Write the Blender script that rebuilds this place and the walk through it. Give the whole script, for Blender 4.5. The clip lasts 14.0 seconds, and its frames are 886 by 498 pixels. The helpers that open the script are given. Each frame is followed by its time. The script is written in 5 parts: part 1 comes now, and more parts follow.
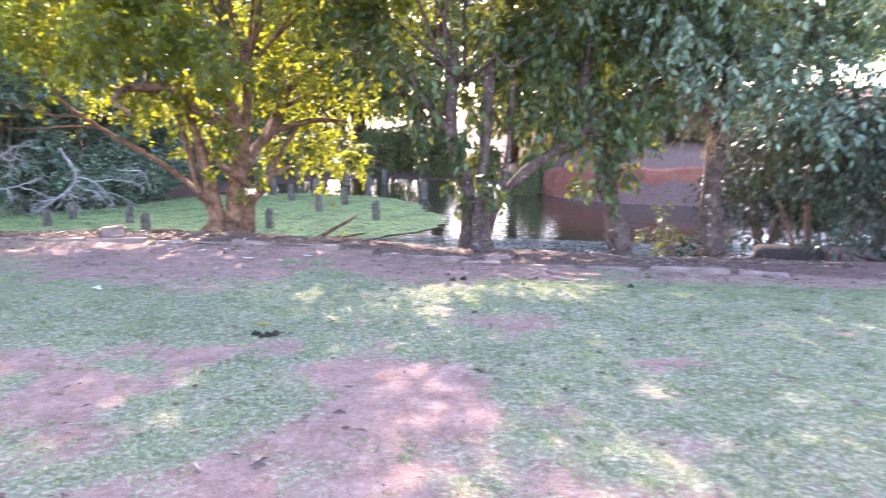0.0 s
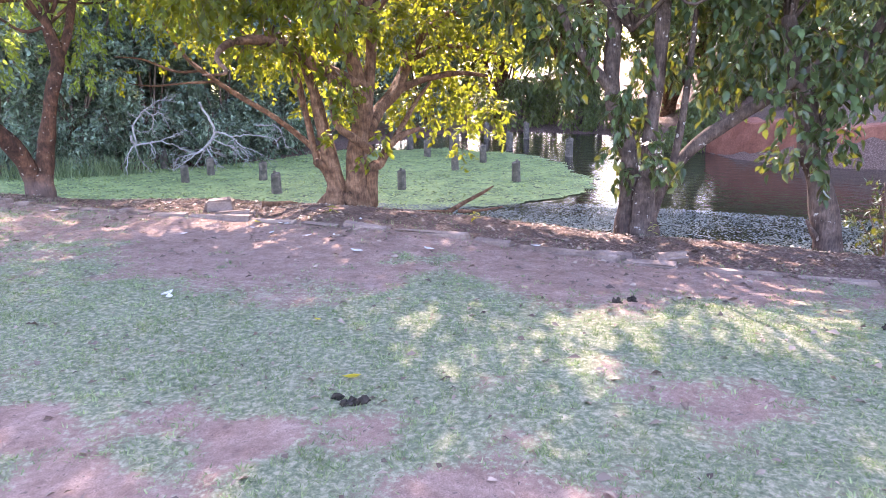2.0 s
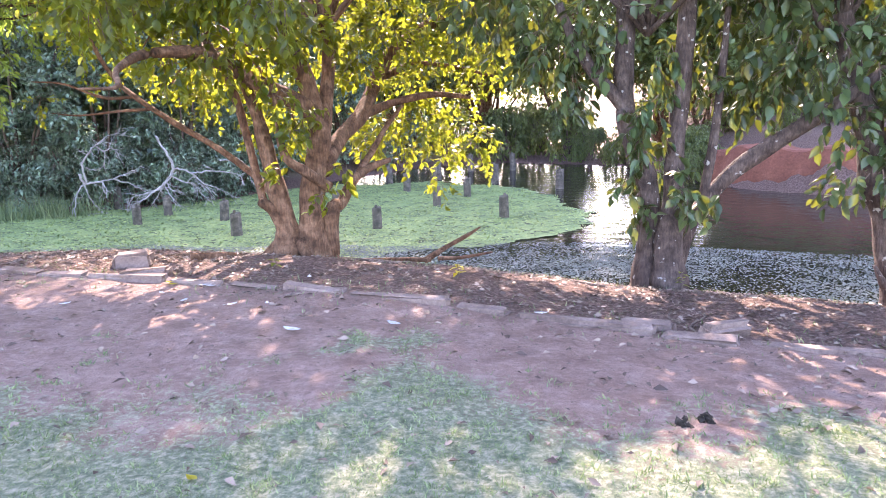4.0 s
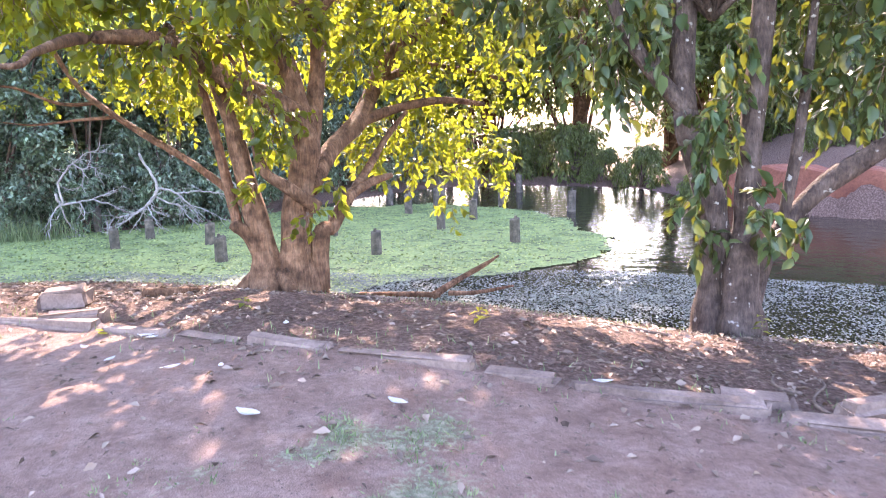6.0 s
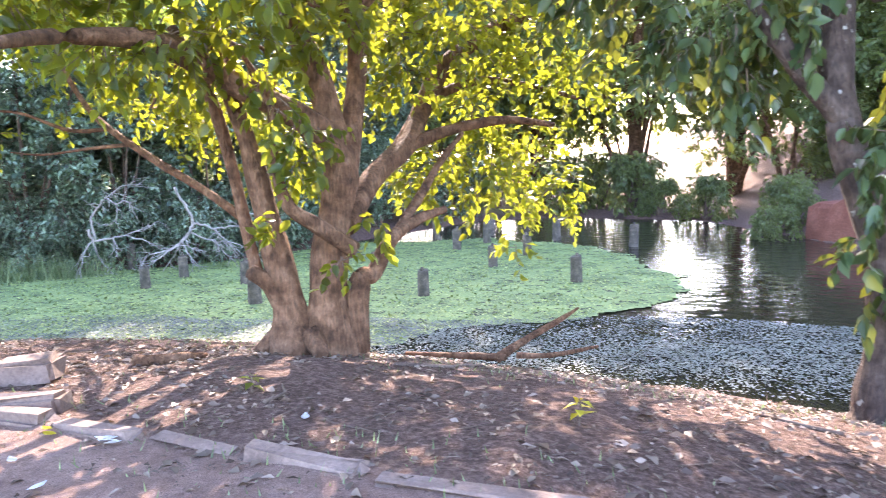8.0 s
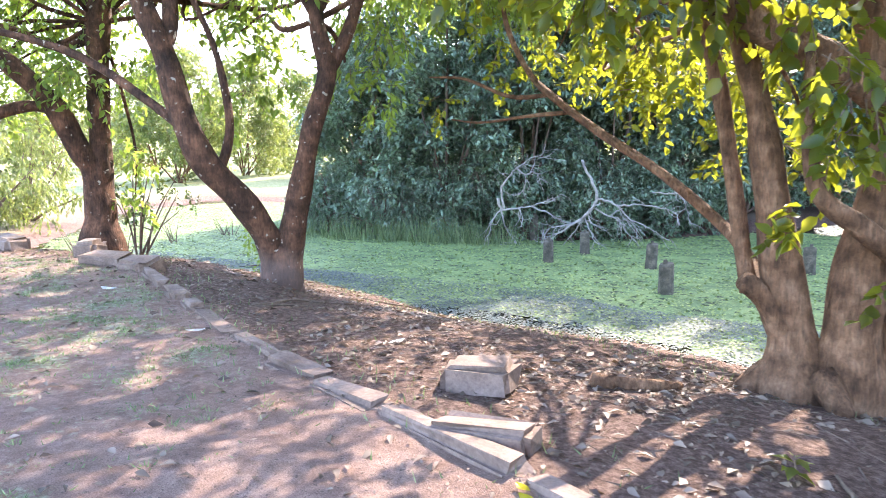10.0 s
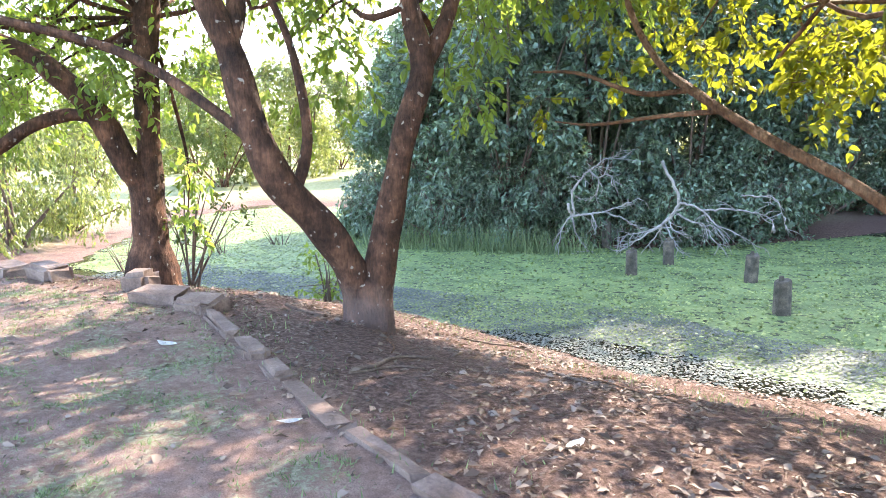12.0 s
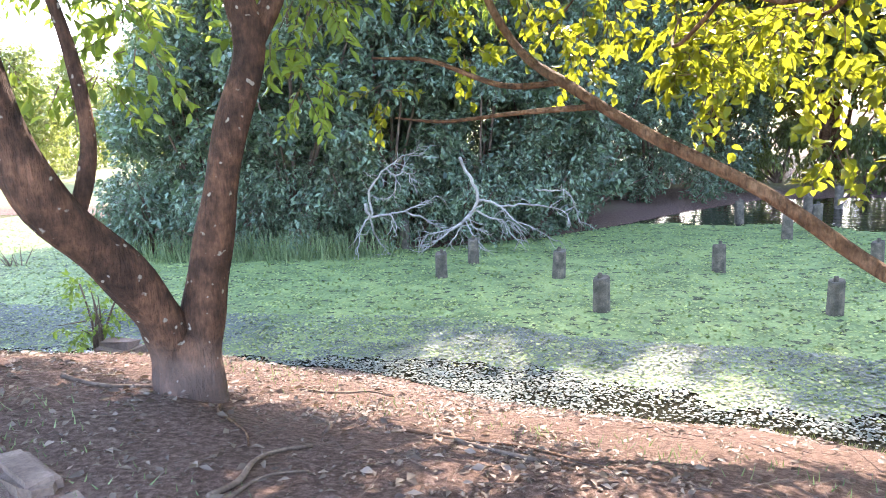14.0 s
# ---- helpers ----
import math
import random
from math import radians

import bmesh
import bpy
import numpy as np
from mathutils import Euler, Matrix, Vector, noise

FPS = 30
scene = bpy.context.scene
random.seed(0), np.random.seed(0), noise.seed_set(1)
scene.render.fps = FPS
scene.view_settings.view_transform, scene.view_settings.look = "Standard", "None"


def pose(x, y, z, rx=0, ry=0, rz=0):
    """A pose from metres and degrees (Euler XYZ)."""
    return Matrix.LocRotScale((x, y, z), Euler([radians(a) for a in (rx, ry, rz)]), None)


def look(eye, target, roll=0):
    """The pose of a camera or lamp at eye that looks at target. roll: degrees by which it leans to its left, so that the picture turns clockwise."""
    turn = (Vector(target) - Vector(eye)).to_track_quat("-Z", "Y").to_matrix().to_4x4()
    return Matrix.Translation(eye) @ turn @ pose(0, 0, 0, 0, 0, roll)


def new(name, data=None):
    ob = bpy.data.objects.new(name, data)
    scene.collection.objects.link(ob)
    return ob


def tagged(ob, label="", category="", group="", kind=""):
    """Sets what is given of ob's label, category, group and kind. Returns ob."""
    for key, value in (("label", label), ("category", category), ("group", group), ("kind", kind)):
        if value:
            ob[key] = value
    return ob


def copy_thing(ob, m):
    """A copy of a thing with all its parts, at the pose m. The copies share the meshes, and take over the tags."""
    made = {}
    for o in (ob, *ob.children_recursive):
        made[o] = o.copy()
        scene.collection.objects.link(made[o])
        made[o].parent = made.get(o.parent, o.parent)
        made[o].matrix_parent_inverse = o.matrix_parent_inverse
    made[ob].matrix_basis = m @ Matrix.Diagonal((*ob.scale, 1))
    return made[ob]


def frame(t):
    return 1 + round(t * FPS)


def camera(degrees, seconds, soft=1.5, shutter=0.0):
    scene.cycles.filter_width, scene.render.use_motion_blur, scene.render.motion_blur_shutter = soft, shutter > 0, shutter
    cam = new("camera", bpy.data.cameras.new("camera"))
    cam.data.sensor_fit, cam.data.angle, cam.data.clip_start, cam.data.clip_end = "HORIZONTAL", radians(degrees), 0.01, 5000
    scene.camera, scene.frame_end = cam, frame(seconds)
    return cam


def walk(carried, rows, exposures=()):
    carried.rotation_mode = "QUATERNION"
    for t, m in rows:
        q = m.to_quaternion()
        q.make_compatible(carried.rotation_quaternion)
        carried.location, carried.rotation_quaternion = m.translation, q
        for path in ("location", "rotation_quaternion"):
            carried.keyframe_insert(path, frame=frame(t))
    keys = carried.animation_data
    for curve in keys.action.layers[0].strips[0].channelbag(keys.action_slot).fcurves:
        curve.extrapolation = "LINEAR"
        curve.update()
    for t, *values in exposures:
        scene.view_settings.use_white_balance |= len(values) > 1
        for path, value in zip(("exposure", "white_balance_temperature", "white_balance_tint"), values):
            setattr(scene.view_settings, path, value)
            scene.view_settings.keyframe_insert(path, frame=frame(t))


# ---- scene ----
cam = camera(63.0, 14.0, 0.8, 0.2)
SUN_AZ, SUN_EL = -12.0, 38.0          # degrees, clockwise from +y; above the horizon
EXPOSURE = 3.45
PATH = [
    (0, (-0.476, 1.488, 1.656), (-0.5, 3.455, 1.296), -0.3),
    (0.5, (-0.49, 2.023, 1.624), (-0.966, 3.923, 1.219), -2.8),
    (1, (-0.571, 2.552, 1.697), (-1.101, 4.424, 1.232), -2.3),
    (1.5, (-0.638, 2.994, 1.794), (-1.054, 4.891, 1.317), -1.7),
    (2, (-0.67, 3.449, 1.748), (-1.072, 5.345, 1.255), -1.0),
    (2.5, (-0.789, 3.996, 1.647), (-1.172, 5.903, 1.18), -1.6),
    (3, (-0.83, 4.506, 1.567), (-1.216, 6.415, 1.115), -2.0),
    (3.5, (-0.923, 5.021, 1.527), (-1.288, 6.941, 1.104), -2.0),
    (3.7, (-0.944, 5.216, 1.546), (-1.309, 7.139, 1.133), -1.9),
    (5.8, (-1.326, 6.846, 1.335), (-1.689, 8.773, 0.942), -1.3),
    (6, (-1.399, 7.028, 1.322), (-1.764, 8.964, 0.978), -1.6),
    (6.5, (-1.534, 7.411, 1.311), (-1.9, 9.356, 1.028), -1.6),
    (7, (-1.625, 7.787, 1.288), (-1.989, 9.736, 1.021), -1.5),
    (7.5, (-1.743, 8.157, 1.271), (-2.106, 10.107, 1.011), -1.7),
    (8, (-1.875, 8.497, 1.229), (-2.359, 10.421, 0.978), -2.1),
    (8.5, (-2.115, 8.733, 1.219), (-2.96, 10.529, 0.972), -0.7),
    (9, (-2.454, 8.931, 1.234), (-3.471, 10.633, 0.97), -0.9),
    (9.2, (-2.591, 9.019, 1.211), (-3.714, 10.652, 0.942), -1.2),
    (11.3, (-4.127, 9.76, 1.306), (-5.564, 11.119, 1.012), -0.5),
    (11.5, (-4.274, 9.78, 1.348), (-5.712, 11.141, 1.06), -0.8),
    (12, (-4.67, 9.887, 1.335), (-6.099, 11.254, 1.037), -1.6),
    (12.5, (-5.059, 10.042, 1.362), (-6.413, 11.481, 1.053), -1.8),
    (13, (-5.359, 10.15, 1.406), (-6.438, 11.805, 1.092), -1.8),
    (13.5, (-5.719, 10.326, 1.383), (-6.719, 12.028, 1.06), -2.3),
    (14, (-6.064, 10.489, 1.403), (-6.98, 12.235, 1.07), -1.9),
]
walk(cam, [(t, look(eye, target, roll)) for t, eye, target, roll in PATH],
     [(0.0, EXPOSURE + 0.2, 6500, 33), (1.5, EXPOSURE + 0.1, 6550, 36), (3.5, EXPOSURE + 0.24, 6600, 34), (6.0, EXPOSURE + 0.5, 6800, 33), (9.0, EXPOSURE + 0.3, 6300, 22), (11.5, EXPOSURE + 0.03, 6550, 17), (14.0, EXPOSURE + 0.26, 6550, 20)])

# ---- world and sun ----
world = bpy.data.worlds.new("world")
world.use_nodes = True
scene.world = world
wn = world.node_tree.nodes
sky = wn.new("ShaderNodeTexSky")
sky.sky_type = "NISHITA"
sky.sun_disc = False
sky.sun_elevation, sky.sun_rotation = radians(SUN_EL), radians(SUN_AZ % 360)
sky.dust_density = 1.2
world.node_tree.links.new(sky.outputs[0], wn["Background"].inputs[0])
wn["Background"].inputs[1].default_value = 0.15
sun = new("sun", bpy.data.lights.new("sun", "SUN"))
sun.data.energy, sun.data.angle, sun.data.color = 2.0, radians(0.55), (1.0, 0.9, 0.74)
sun_way = Vector((math.sin(radians(SUN_AZ)) * math.cos(radians(SUN_EL)), math.cos(radians(SUN_AZ)) * math.cos(radians(SUN_EL)), math.sin(radians(SUN_EL))))
sun.matrix_world = look(sun_way * 60, (0, 0, 0))


# ---- materials ----
def material(name):
    m = bpy.data.materials.new(name)
    m.use_nodes = True
    nt = m.node_tree
    bsdf = nt.nodes["Principled BSDF"]
    return m, nt, bsdf


def node(nt, kind, **inputs):
    n = nt.nodes.new(kind)
    for k, v in inputs.items():
        n.inputs[k.replace("_", " ")].default_value = v
    return n


def noise_tex(nt, scale, detail=4.0, rough=0.55, world_space=True, stretch=1.0):
    n = node(nt, "ShaderNodeTexNoise", Scale=scale, Detail=detail, Roughness=rough)
    if world_space:
        geo = nt.nodes.new("ShaderNodeNewGeometry")
        if stretch != 1.0:
            mul = nt.nodes.new("ShaderNodeVectorMath")
            mul.operation = "MULTIPLY"
            mul.inputs[1].default_value = (1.0, 1.0, stretch)
            nt.links.new(geo.outputs["Position"], mul.inputs[0])
            nt.links.new(mul.outputs[0], n.inputs["Vector"])
        else:
            nt.links.new(geo.outputs["Position"], n.inputs["Vector"])
    else:
        tc = nt.nodes.new("ShaderNodeTexCoord")
        nt.links.new(tc.outputs["Object"], n.inputs["Vector"])
    return n.outputs["Fac"]


def ramp(nt, fac, stops):
    r = nt.nodes.new("ShaderNodeValToRGB")
    e = r.color_ramp.elements
    while len(e) < len(stops):
        e.new(0.5)
    for el, (p, c) in zip(e, stops):
        el.position, el.color = p, (*c, 1) if len(c) == 3 else c
    nt.links.new(fac, r.inputs[0])
    return r.outputs[0]


def mix(nt, fac, a, b, blend="MIX"):
    m = nt.nodes.new("ShaderNodeMix")
    m.data_type, m.blend_type = "RGBA", blend
    for sock, v in ((m.inputs[0], fac), (m.inputs[6], a), (m.inputs[7], b)):
        if hasattr(v, "links"):
            nt.links.new(v, sock)
        else:
            sock.default_value = v if isinstance(v, (int, float)) else (*v, 1)
    return m.outputs[2]


def bump(nt, bsdf, height, strength=0.4, distance=0.02):
    b = node(nt, "ShaderNodeBump", Strength=strength, Distance=distance)
    nt.links.new(height, b.inputs["Height"])
    nt.links.new(b.outputs[0], bsdf.inputs["Normal"])


def surface(name, stops, scale, rough=0.85, fine=60.0, bumpy=0.5, dist=0.01, world_space=True, fleck=None, grain=0.55, stretch=1.0):
    """A rough surface: a large-scale colour ramp, a fine grain over it, and relief."""
    m, nt, bsdf = material(name)
    big = noise_tex(nt, scale, 5, 0.6, world_space)
    small = noise_tex(nt, fine, 4, 0.65, world_space, stretch)
    col = ramp(nt, big, stops)
    col = mix(nt, grain, col, ramp(nt, small, [(0.3, (0.45, 0.45, 0.45)), (0.7, (1.25, 1.22, 1.2))]), "MULTIPLY")
    if fleck:
        spots = noise_tex(nt, fleck[0], 2, 0.4, world_space)
        col = mix(nt, ramp(nt, spots, [(fleck[1], (0, 0, 0)), (fleck[1] + 0.05, (1, 1, 1))]), col, fleck[2])
    nt.links.new(col, bsdf.inputs["Base Color"])
    bsdf.inputs["Roughness"].default_value = rough
    bsdf.inputs["Specular IOR Level"].default_value = 0.25
    add = nt.nodes.new("ShaderNodeMath")
    nt.links.new(big, add.inputs[0])
    nt.links.new(small, add.inputs[1])
    bump(nt, bsdf, add.outputs[0], bumpy, dist)
    return m


def leaf_material(name, dark, light, through_col, share=0.45, gloss=0.35):
    """Leaf: waxy top, with light shining through it."""
    m, nt, bsdf = material(name)
    geo = nt.nodes.new("ShaderNodeNewGeometry")
    col = ramp(nt, geo.outputs["Random Per Island"], [(0.0, dark), (0.6, tuple((a + b) / 2 for a, b in zip(dark, light))), (1.0, light)])
    # light and dark of whole leaf clumps, multiplied into the colour
    clump_shade = noise_tex(nt, 1.3, 3, 0.6)
    col = mix(nt, 0.5, col, ramp(nt, clump_shade, [(0.36, (0.42, 0.46, 0.42)), (0.64, (1.45, 1.4, 1.3))]), "MULTIPLY")
    nt.links.new(col, bsdf.inputs["Base Color"])
    bsdf.inputs["Roughness"].default_value = gloss
    bsdf.inputs["Specular IOR Level"].default_value = 0.35
    tr = nt.nodes.new("ShaderNodeBsdfTranslucent")
    tcol = ramp(nt, geo.outputs["Random Per Island"], [(0.0, tuple(c * 0.65 for c in through_col)), (1.0, through_col)])
    nt.links.new(tcol, tr.inputs["Color"])
    mx = node(nt, "ShaderNodeMixShader", Fac=share)
    nt.links.new(bsdf.outputs[0], mx.inputs[1])
    nt.links.new(tr.outputs[0], mx.inputs[2])
    nt.links.new(mx.outputs[0], nt.nodes["Material Output"].inputs["Surface"])
    return m


def ground_material():
    m, nt, bsdf = material("ground")
    at = nt.nodes.new("ShaderNodeAttribute")
    at.attribute_name = "cover"
    sep = nt.nodes.new("ShaderNodeSeparateColor")
    nt.links.new(at.outputs["Color"], sep.inputs[0])
    fine = noise_tex(nt, 24, 6, 0.75)
    mid = noise_tex(nt, 5, 5, 0.65)
    grit = noise_tex(nt, 160, 3, 0.7)
    dirt = ramp(nt, mid, [(0.3, (0.255, 0.16, 0.126)), (0.52, (0.345, 0.232, 0.19)), (0.72, (0.435, 0.31, 0.26))])
    dirt = mix(nt, 0.7, dirt, ramp(nt, grit, [(0.3, (0.45, 0.42, 0.4)), (0.7, (1.3, 1.3, 1.3))]), "MULTIPLY")
    dirt = mix(nt, 0.8, dirt, ramp(nt, fine, [(0.32, (0.62, 0.60, 0.58)), (0.68, (1.22, 1.22, 1.22))]), "MULTIPLY")
    specks = noise_tex(nt, 48, 3, 0.55)
    dirt = mix(nt, ramp(nt, specks, [(0.62, (0, 0, 0)), (0.67, (0.75, 0.75, 0.75))]), dirt, (0.10, 0.075, 0.06))
    grass = ramp(nt, fine, [(0.36, (0.09, 0.115, 0.065)), (0.5, (0.20, 0.22, 0.135)), (0.64, (0.40, 0.36, 0.26))])
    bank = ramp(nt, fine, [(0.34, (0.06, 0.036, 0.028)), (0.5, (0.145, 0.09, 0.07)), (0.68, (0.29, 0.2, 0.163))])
    edge = nt.nodes.new("ShaderNodeMath")
    edge.operation = "MULTIPLY_ADD"
    edge.inputs[1].default_value, edge.inputs[2].default_value = 2.2, -1.1
    nt.links.new(fine, edge.inputs[0])
    add = nt.nodes.new("ShaderNodeMath")
    nt.links.new(edge.outputs[0], add.inputs[0])
    nt.links.new(sep.outputs[0], add.inputs[1])
    cover = ramp(nt, add.outputs[0], [(0.35, (0, 0, 0)), (0.65, (1, 1, 1))])
    col = mix(nt, cover, dirt, grass)
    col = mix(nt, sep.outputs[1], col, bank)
    meadow = ramp(nt, mid, [(0.3, (0.2, 0.23, 0.09)), (0.7, (0.38, 0.36, 0.2))])
    col = mix(nt, sep.outputs[2], col, meadow)
    nt.links.new(col, bsdf.inputs["Base Color"])
    bsdf.inputs["Roughness"].default_value = 0.95
    bsdf.inputs["Specular IOR Level"].default_value = 0.15
    h = nt.nodes.new("ShaderNodeMath")
    nt.links.new(fine, h.inputs[0])
    nt.links.new(grit, h.inputs[1])
    bump(nt, bsdf, h.outputs[0], 0.9, 0.03)
    return m


def water_material():
    m, nt, bsdf = material("pond_water")
    bsdf.inputs["Base Color"].default_value = (0.022, 0.02, 0.014, 1)
    bsdf.inputs["Roughness"].default_value = 0.04
    bsdf.inputs["IOR"].default_value = 1.33
    bump(nt, bsdf, noise_tex(nt, 2.6, 3, 0.5), 1.0, 0.022)
    return m


GROUND, WATER = ground_material(), water_material()
BARK_BROWN = surface("brown_bark", [(0.3, (0.055, 0.028, 0.015)), (0.5, (0.15, 0.079, 0.043)), (0.7, (0.275, 0.162, 0.098))], 7, 0.9, 38, 1.0, 0.03, grain=0.95, stretch=0.22)
BARK_GREY = surface("grey_lichened_bark", [(0.3, (0.042, 0.029, 0.023)), (0.5, (0.095, 0.067, 0.054)), (0.7, (0.16, 0.122, 0.10))], 6, 0.9, 45, 1.0, 0.03, fleck=(13, 0.67, (0.34, 0.32, 0.28)), grain=0.95, stretch=0.22)
BARK_RED = surface("reddish_lichened_bark", [(0.3, (0.026, 0.015, 0.011)), (0.5, (0.085, 0.042, 0.026)), (0.7, (0.19, 0.092, 0.055))], 5, 0.9, 40, 1.0, 0.03, fleck=(16, 0.68, (0.30, 0.255, 0.21)), grain=0.95, stretch=0.3)

BARK_FOOT = surface("reddish_bark_with_dusty_foot", [(0.3, (0.026, 0.015, 0.011)), (0.5, (0.085, 0.042, 0.026)), (0.7, (0.19, 0.092, 0.055))], 5, 0.9, 40, 1.0, 0.03, fleck=(16, 0.68, (0.30, 0.255, 0.21)), grain=0.95, stretch=0.3)


def dusty_foot(m, z0, z1):
    """Dried mud on a trunk's foot, with a ragged upper edge."""
    nt = m.node_tree
    bsdf = nt.nodes["Principled BSDF"]
    old = bsdf.inputs["Base Color"].links[0].from_socket
    geo = nt.nodes.new("ShaderNodeNewGeometry")
    sep = nt.nodes.new("ShaderNodeSeparateXYZ")
    nt.links.new(geo.outputs["Position"], sep.inputs[0])
    add = nt.nodes.new("ShaderNodeMath")
    add.operation = "MULTIPLY_ADD"
    add.inputs[1].default_value = 0.5
    nt.links.new(noise_tex(nt, 4.0, 5, 0.65), add.inputs[0])
    nt.links.new(sep.outputs[2], add.inputs[2])
    rng_ = nt.nodes.new("ShaderNodeMapRange")
    rng_.inputs[1].default_value, rng_.inputs[2].default_value = z0 + 0.25, z1 + 0.25
    rng_.inputs[3].default_value, rng_.inputs[4].default_value = 0.32, 0.0
    nt.links.new(add.outputs[0], rng_.inputs[0])
    nt.links.new(mix(nt, rng_.outputs[0], old, (0.25, 0.18, 0.155)), bsdf.inputs["Base Color"])


dusty_foot(BARK_FOOT, -0.12, 0.16)
DEADWOOD = surface("bleached_deadwood", [(0.3, (0.24, 0.22, 0.205)), (0.7, (0.46, 0.43, 0.40))], 5, 0.85, 60, 0.4, 0.005)
POSTWOOD = surface("weathered_post_wood", [(0.3, (0.06, 0.055, 0.045)), (0.5, (0.12, 0.105, 0.085)), (0.7, (0.22, 0.18, 0.14))], 7, 0.9, 50, 0.7, 0.01)
TWIG = surface("twig_bark", [(0.3, (0.09, 0.06, 0.045)), (0.7, (0.22, 0.16, 0.12))], 5, 0.9, 40, 0.3, 0.005)
STONE = surface("edging_stone", [(0.3, (0.12, 0.083, 0.066)), (0.5, (0.19, 0.135, 0.11)), (0.7, (0.27, 0.20, 0.165))], 4, 0.9, 50, 0.6, 0.008)
REDWALL = surface("red_earth_wall", [(0.3, (0.15, 0.055, 0.036)), (0.5, (0.22, 0.085, 0.055)), (0.7, (0.30, 0.13, 0.085))], 1.2, 0.95, 18, 0.7, 0.03)
CLOD = surface("dark_clod", [(0.3, (0.012, 0.010, 0.008)), (0.7, (0.05, 0.04, 0.03))], 20, 0.9, 90, 0.6, 0.01)
LEAF_BROAD = leaf_material("broad_leaf", (0.014, 0.036, 0.01), (0.045, 0.09, 0.026), (0.52, 0.54, 0.03), 0.48)
LEAF_DARK = leaf_material("dark_hanging_leaf", (0.016, 0.036, 0.014), (0.065, 0.105, 0.042), (0.36, 0.38, 0.03), 0.15)
# deep shade put into the leaf colour: darker LEAF_DARK, hardly any light through
LEAF_SHADE = leaf_material("shade_leaf", (0.012, 0.028, 0.016), (0.045, 0.075, 0.045), (0.12, 0.16, 0.05), 0.08)
LEAF_FEATHER = leaf_material("feather_leaf", (0.05, 0.10, 0.03), (0.11, 0.18, 0.055), (0.42, 0.55, 0.07), 0.5)
LEAF_HEDGE = leaf_material("thicket_leaf", (0.04, 0.072, 0.05), (0.27, 0.37, 0.27), (0.20, 0.30, 0.08), 0.25, 0.28)
# sunlight and distance haze put into a paler yellow-green leaf colour
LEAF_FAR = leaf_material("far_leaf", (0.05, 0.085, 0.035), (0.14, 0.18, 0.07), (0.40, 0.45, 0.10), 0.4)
LEAF_DRY = leaf_material("dry_foliage", (0.16, 0.11, 0.07), (0.30, 0.24, 0.15), (0.35, 0.25, 0.12), 0.3)
WEED = leaf_material("floating_weed_leaf", (0.16, 0.21, 0.066), (0.35, 0.41, 0.155), (0.25, 0.36, 0.10), 0.22, 0.55)
SHORE_WEED = leaf_material("shore_weed_leaf", (0.075, 0.095, 0.082), (0.15, 0.18, 0.165), (0.15, 0.2, 0.1), 0.06, 0.7)
MAT = surface("floating_weed_mat", [(0.3, (0.08, 0.12, 0.045)), (0.5, (0.16, 0.235, 0.09)), (0.7, (0.25, 0.33, 0.12))], 1.5, 0.75, 30, 0.8, 0.02, fleck=(7, 0.6, (0.03, 0.042, 0.02)))
GRASS = leaf_material("grass_blade", (0.08, 0.13, 0.062), (0.30, 0.36, 0.20), (0.25, 0.32, 0.08), 0.3, 0.85)
LITTER = leaf_material("fallen_leaf", (0.045, 0.026, 0.019), (0.29, 0.22, 0.175), (0.25, 0.16, 0.09), 0.15, 0.6)
YELLOW = leaf_material("yellow_leaf", (0.45, 0.38, 0.03), (0.6, 0.55, 0.06), (0.6, 0.5, 0.05), 0.4)
PALE = surface("pale_scrap", [(0.3, (0.6, 0.6, 0.58)), (0.7, (0.8, 0.8, 0.78))], 9, 0.7, 50, 0.2, 0.002)


# ---- helpers for meshes ----
rng = np.random.default_rng(7)


def mesh_of(name, verts, faces, mat, smooth=False):
    me = bpy.data.meshes.new(name)
    me.from_pydata(verts if isinstance(verts, list) else verts.tolist(), [], faces if isinstance(faces, list) else faces.tolist())
    me.materials.append(mat)
    if smooth:
        me.polygons.foreach_set("use_smooth", np.ones(len(me.polygons), bool))
    me.update()
    return me


def part_mesh(name, me, parent, label="", kind=""):
    ob = new(name, me)
    ob.parent = parent
    return tagged(ob, label, "", "", kind)


def part(name, bm, mat, parent, label=""):
    me = bpy.data.meshes.new(name)
    bm.to_mesh(me)
    bm.free()
    me.materials.append(mat)
    return part_mesh(name, me, parent, label)


def spline(points, per=5):
    """Points of a smooth curve through control rows (x, y, z, radius)."""
    p = np.array(points, float)
    if len(p) < 3:
        return np.array([p[0] + (p[-1] - p[0]) * k / per for k in range(per + 1)])
    q = np.vstack([2 * p[0] - p[1], p, 2 * p[-1] - p[-2]])
    out = []
    for i in range(1, len(q) - 2):
        a, b, c, d = q[i - 1:i + 3]
        for k in range(per):
            s = k / per
            out.append(0.5 * (2 * b + (c - a) * s + (2 * a - 5 * b + 4 * c - d) * s * s + (3 * b - a - 3 * c + d) * s ** 3))
    out.append(p[-1])
    return np.array(out)


